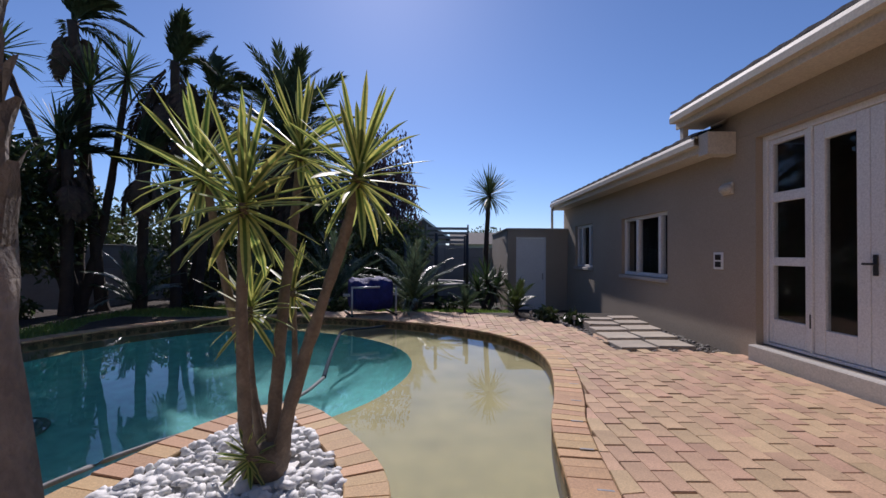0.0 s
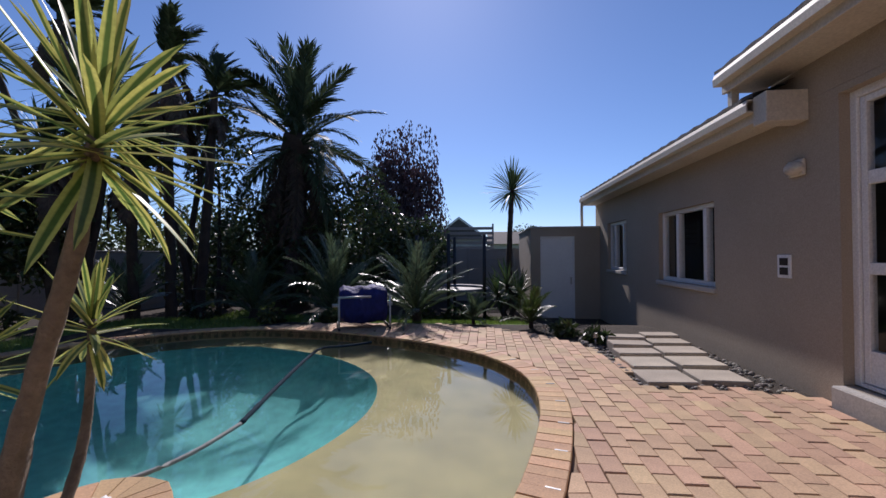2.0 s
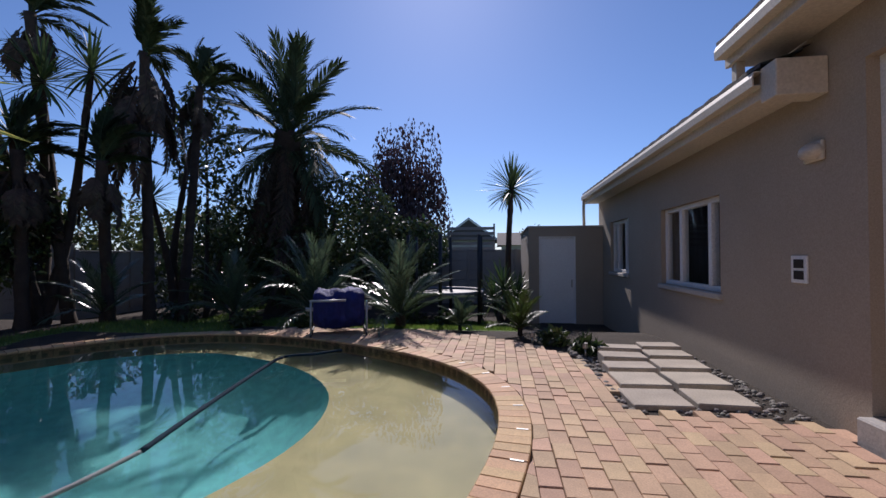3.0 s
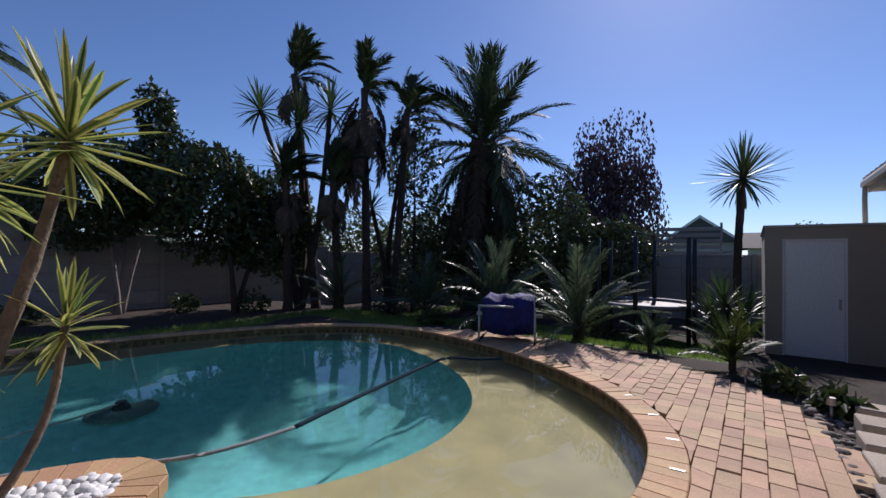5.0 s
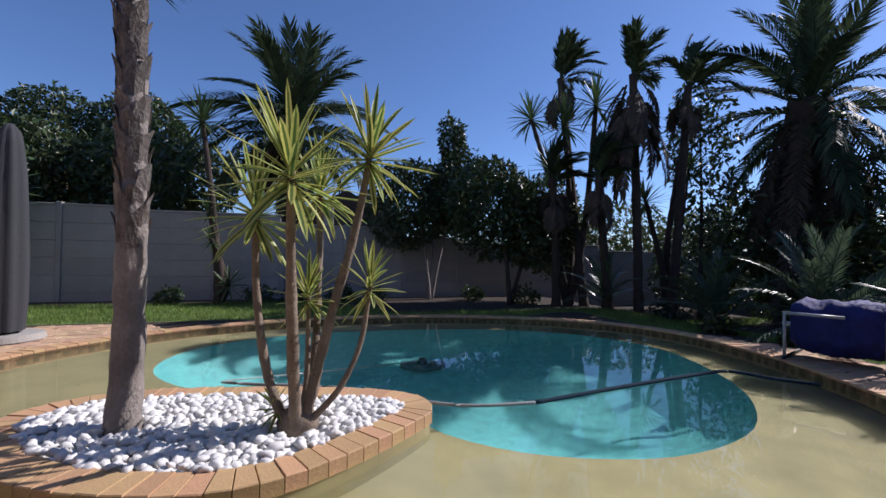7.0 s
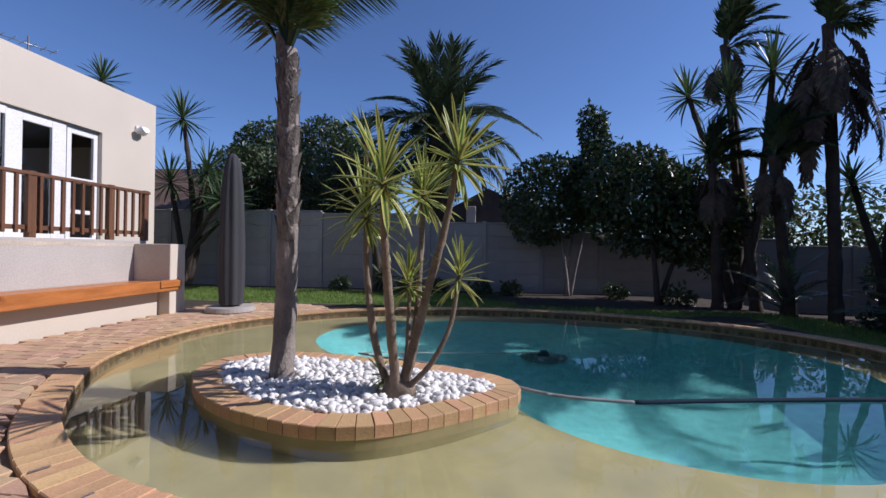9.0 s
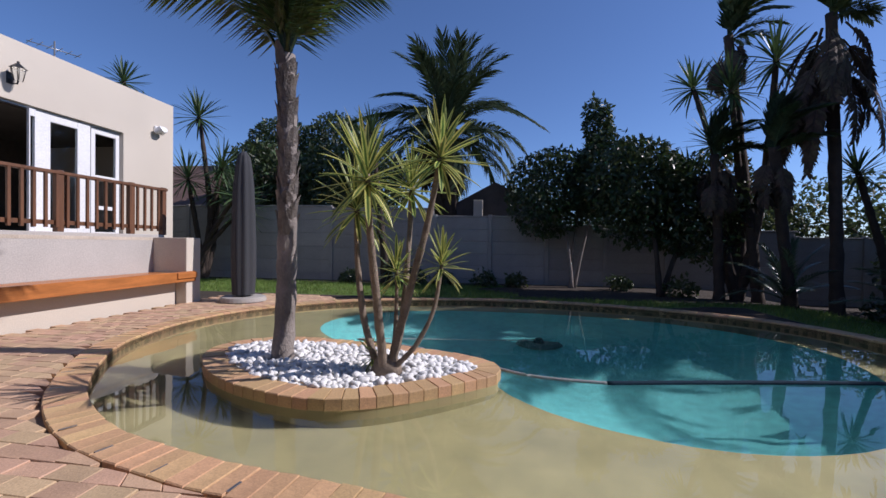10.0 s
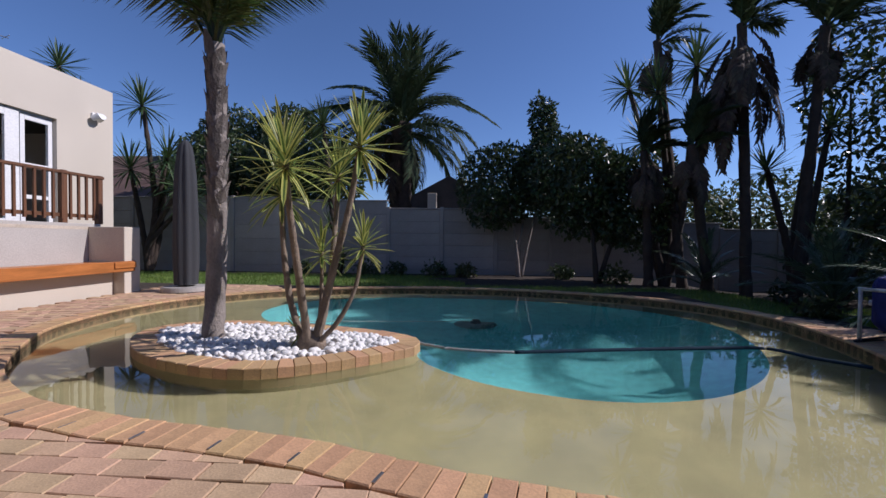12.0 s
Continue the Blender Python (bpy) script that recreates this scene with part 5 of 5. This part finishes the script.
cl = thing("pool_cleaner", "dark pool cleaner disc resting on the deep floor", "pool cleaner", (-2.9, 6.2, -1.45))
bm = bmesh.new()
bmesh.ops.create_cone(bm, cap_ends=True, segments=28, radius1=0.36, radius2=0.30, depth=0.04, matrix=pose(0, 0, 0.03))
part("disc", bm, M_CLEANER, cl)
bm = bmesh.new()
bmesh.ops.create_cone(bm, cap_ends=True, segments=14, radius1=0.09, radius2=0.05, depth=0.2, matrix=pose(0, 0, 0.15))
part("head", bm, M_HOSE, cl)

tr = thing("trampoline", "round trampoline with tall padded net poles", "trampoline", (0.95, 14.3, gz(0, 14.3)))
ringv = [(0.95 * math.cos(2 * math.pi * k / 32), 0.95 * math.sin(2 * math.pi * k / 32), 0.72) for k in range(33)]
limb("ring", ringv, [0.05] * 33, mat("pale_pad", (0.2, 0.2, 0.22), 0.6), tr, 8)
bm = bmesh.new()
bmesh.ops.create_circle(bm, cap_ends=True, segments=32, radius=0.92)
bmesh.ops.translate(bm, vec=(0, 0, 0.70), verts=bm.verts)
bmesh.ops.solidify(bm, geom=bm.faces[:], thickness=0.01)
part("mat", bm, M_DARKMETAL, tr)
for k in range(6):
    w = math.pi / 6 + k * math.pi / 3
    limb("pole", [(0.98 * math.cos(w), 0.98 * math.sin(w), 0.0), (0.98 * math.cos(w), 0.98 * math.sin(w), 2.1)], [0.045, 0.045], M_DARKMETAL, tr, 8)

# two small path lights and a floating lump in the shallows
for x, y in ((2.72, 9.95), (3.3, 9.3)):
    g = thing("path_light", "small metal garden path light at the paving edge", "garden light", (x, y, gz(x, y)), "path lights")
    limb("stem", [(0, 0, -0.05), (0, 0, 0.13)], [0.012, 0.012], M_METAL, g, 8)
    bm = bmesh.new()
    bmesh.ops.create_cone(bm, cap_ends=True, segments=14, radius1=0.035, radius2=0.028, depth=0.06, matrix=pose(0, 0, 0.15))
    part("cap", bm, M_METAL, g)

# ---- stepping slabs with stones along the house wall ----
SL = [(3.33, 7.60, 3.80, 8.02), (3.86, 7.66, 4.32, 8.08), (3.36, 8.08, 3.82, 8.48), (3.88, 8.14, 4.36, 8.56), (3.38, 8.55, 3.86, 8.84), (3.92, 8.62, 4.4, 8.98), (3.42, 8.93, 3.9, 9.2), (3.95, 9.05, 4.42, 9.36),
      (3.45, 9.28, 3.95, 9.52), (4.0, 9.44, 4.45, 9.7)]
for i, (a, b, c, d_) in enumerate(SL):
    z = -0.035 + 0.022 * (i // 2)
    s = part("stepping_slab", boxm(-(c - a) / 2, -(d_ - b) / 2, -0.2, (c - a) / 2, (d_ - b) / 2, 0.045, 0.008), M_SLAB)
    s.matrix_basis = pose((a + c) / 2, (b + d_) / 2, z, random.Random(i).uniform(-1, 1), random.Random(i + 9).uniform(-1, 1), random.Random(i + 20).uniform(-3, 3))
    tagged(s, "rough pale concrete stepping slab beside the house wall", "slab", "stepping slabs")


def stone_mesh(name, seed, squash=0.7, jag=0.10):
    bm_ = bmesh.new()
    bmesh.ops.create_icosphere(bm_, subdivisions=2, radius=1)
    for v_ in bm_.verts:
        n_ = v_.co.normalized()
        v_.co *= 1 + 0.35 * noise.noise(n_ * 1.3 + Vector((seed * 3.1, 0, 0))) + jag * noise.noise(n_ * 2.6 + Vector((0, seed * 2.3, 0)))
        v_.co.z *= squash
    return to_mesh(name, bm_, True)


stones = [stone_mesh("stone", i) for i in range(6)]
g = random.Random(17)
spots = []
while len(spots) < 420:
    x, y = g.uniform(3.26, 4.6), g.uniform(7.5, 9.8)
    if not any(a - 0.01 < x < c + 0.01 and b - 0.01 < y < d_ + 0.01 for a, b, c, d_ in SL):
        spots.append((x, y))
bed = part("river_stones", joined([stones[i % 6] for i in range(420)], [Matrix.Translation((x, y, -0.03)) @ Matrix.Rotation(g.uniform(0, 6), 4, "Z") @ Matrix.Scale(g.uniform(0.01, 0.03), 4) for x, y in spots]), M_STONE)
tagged(bed, "grey and pale river stones between the slabs", "stones", kind="stuff")
g = random.Random(18)
for i in range(16):
    u = i / 15
    x, y = 3.30 - 0.1 * math.sin(u * 2) + g.uniform(-0.03, 0.03), 8.0 + 1.7 * u
    s = part("edge_stone", stones[i % 6], M_STONE)
    s.data = stones[i % 6]
    s.matrix_basis = Matrix.Translation((x, y, -0.02)) @ Matrix.Rotation(g.uniform(0, 6), 4, "Z") @ Matrix.Scale(g.uniform(0.03, 0.06), 4)
    tagged(s, "rough grey edging stone between paving and slabs", "stone", "edging stones")
for m_ in stones:
    if not m_.materials:
        m_.materials.append(M_STONE)

# white pebbles in the planter: the near ones as parts, the rest joined
pebbles = [stone_mesh("pebble", 30 + i, 0.66, 0.5) for i in range(7)]
for m_ in pebbles:
    m_.materials.append(M_PEBBLE)
bed = thing("pebble_bed", "white rounded pebbles filling the planter island", "pebbles", (0, 0, 0))
fill("bed_soil", ISL_IN, -0.018, M_PEBBLE, bed)
g = random.Random(19)
near, rest = 0, []
grid = []
sx = 0.052
for iy in range(70):
    for ix in range(45):
        x, y = -1.1 + ix * sx + (iy % 2) * sx / 2 + g.uniform(-0.02, 0.02), 2.6 + iy * sx * 0.85 + g.uniform(-0.02, 0.02)
        if inside(x, y, ISL_IN) and (x + 0.07) ** 2 + (y - 3.59) ** 2 > 0.018 and (x - 0.17) ** 2 + (y - 4.66) ** 2 > 0.03:
            grid.append((x, y))
for x, y in grid:
    m_ = Matrix.Translation((x, y, g.uniform(-0.015, 0.02))) @ Matrix.Rotation(g.uniform(0, 6), 4, "Z") @ Matrix.Rotation(g.uniform(-0.6, 0.6), 4, "X") @ Matrix.Scale(g.uniform(0.022, 0.042), 4) @ Matrix.Diagonal((g.uniform(0.8, 1.35), g.uniform(0.8, 1.1), 1, 1))
    if x > 0.1 and near < 290:
        near += 1
        p_ = part("pebble", pebbles[near % 7], None, bed)
        p_.matrix_basis = m_
    else:
        rest.append(m_)
pj = part("pebble_fill", joined([pebbles[i % 7] for i in range(len(rest))], rest), M_PEBBLE, bed)
pj["kind"] = "stuff"

# ---- brickwork ----
coping_row(POOL, 0.235, -0.075, 0.006, pool_coping)
coping_row(ISL_IN, 0.222, 0.31, 0.408, planter, seed=4)

# cover anchors in the coping
outer_mid = offset(POOL, 0.17)
for i in range(4, len(POOL), 4):
    p = outer_mid[i]
    if p.x > -1.5 and p.y < 9:
        t_ = (POOL[i] - POOL[i - 1]).normalized()
        a_ = thing("cover_anchor", "small metal pool cover anchor slot in the coping", "anchor", (p.x, p.y, 0.006), "cover anchors")
        pl = part("plate", boxm(-0.04, -0.007, 0, 0.04, 0.007, 0.004), M_METAL, a_)
        a_.rotation_euler.z = math.atan2(t_.y, t_.x) + 1.57

paving = thing("paving", "weathered orange and pink clay brick paving", "paving", kind="structure")
EDGE = offset(POOL, 0.242)
EDGE_C = [(p.x, p.y) for p in EDGE]
EA = np.array(EDGE_C)
g = random.Random(23)
LX, LY, GAP = 0.128, 0.205, 0.0038
cx = np.arange(-4.7, 4.64, LX)
rest_v, rest_f, n_part = [], [], 0


def paver(corners, dz, tilt):
    mid = sum((Vector((x, y, 0)) for x, y in corners), Vector()) / 4
    vs = []
    for z, inset in ((-0.05, 0), (-0.005 + dz, 0), (0.0 + dz, 0.045)):
        for k, (x, y) in enumerate(corners):
            vs.append((x + (mid.x - x) * inset - mid.x, y + (mid.y - y) * inset - mid.y, z + (tilt if k in (0, 1) else -tilt)))
    fs = [(8, 9, 10, 11)]
    for lv in (0, 4):
        fs += [(lv + k, lv + (k + 1) % 4, lv + 4 + (k + 1) % 4, lv + 4 + k) for k in range(4)]
    return mid, vs, fs


shared = {}
for ci, x in enumerate(cx):
    y = -0.05 + (LY / 2 if ci % 2 else 0) + g.uniform(-0.02, 0.02)
    while y < 11.2:
        L = LY
        a, b, c, d_ = x + GAP / 2, x + LX - GAP / 2, y + GAP / 2, y + L - GAP / 2
        y += L
        mx, my = (a + b) / 2, (c + d_) / 2
        if not inside(mx, my, PAVING) or c < 0.02 or (mx > WX - 0.09 and my < 7.14):
            continue
        cs = [(a, c), (b, c), (b, d_), (a, d_)]
        ins = [inside(px_, py_, EDGE_C) for px_, py_ in cs]
        if all(ins) or (mx < 3 and inside(mx, my, EDGE_C) and sum(ins) >= 3):
            continue
        cut = any(ins)
        if cut:
            cs2 = []
            for (px_, py_), i_ in zip(cs, ins):
                if i_:
                    dd = (EA[:, 0] - px_) ** 2 + (EA[:, 1] - py_) ** 2
                    q = EA[int(dd.argmin())]
                    px_, py_ = float(q[0]), float(q[1])
                cs2.append((px_, py_))
            cs = cs2
        dz, tilt = g.uniform(-0.004, 0.001), g.uniform(-0.003, 0.003)
        jx, jy = g.uniform(-0.003, 0.003), g.uniform(-0.004, 0.004)
        cs = [(px_ + jx, py_ + jy) for px_, py_ in cs]
        mid, vs, fs = paver(cs, dz, tilt)
        if 1.75 < mx < 3.0 and 4.2 < my < 8.3 and n_part < 298:
            n_part += 1
            if cut:
                me = mesh_from("brick", vs, fs)
            else:
                key = g.randrange(12)
                if key not in shared:
                    shared[key] = mesh_from("brick", vs, fs)
                me = shared[key]
            ob = part("brick", me, M_BRICK, paving)
            ob.location = (mid.x, mid.y, 0)
        else:
            b0 = len(rest_v)
            rest_v += [(p[0] + mid.x, p[1] + mid.y, p[2]) for p in vs]
            rest_f += [tuple(i + b0 for i in f_) for f_ in fs]
rest = part("brick_field", mesh_from("brick_field", rest_v, rest_f), M_BRICK, paving)
rest["kind"] = "stuff"
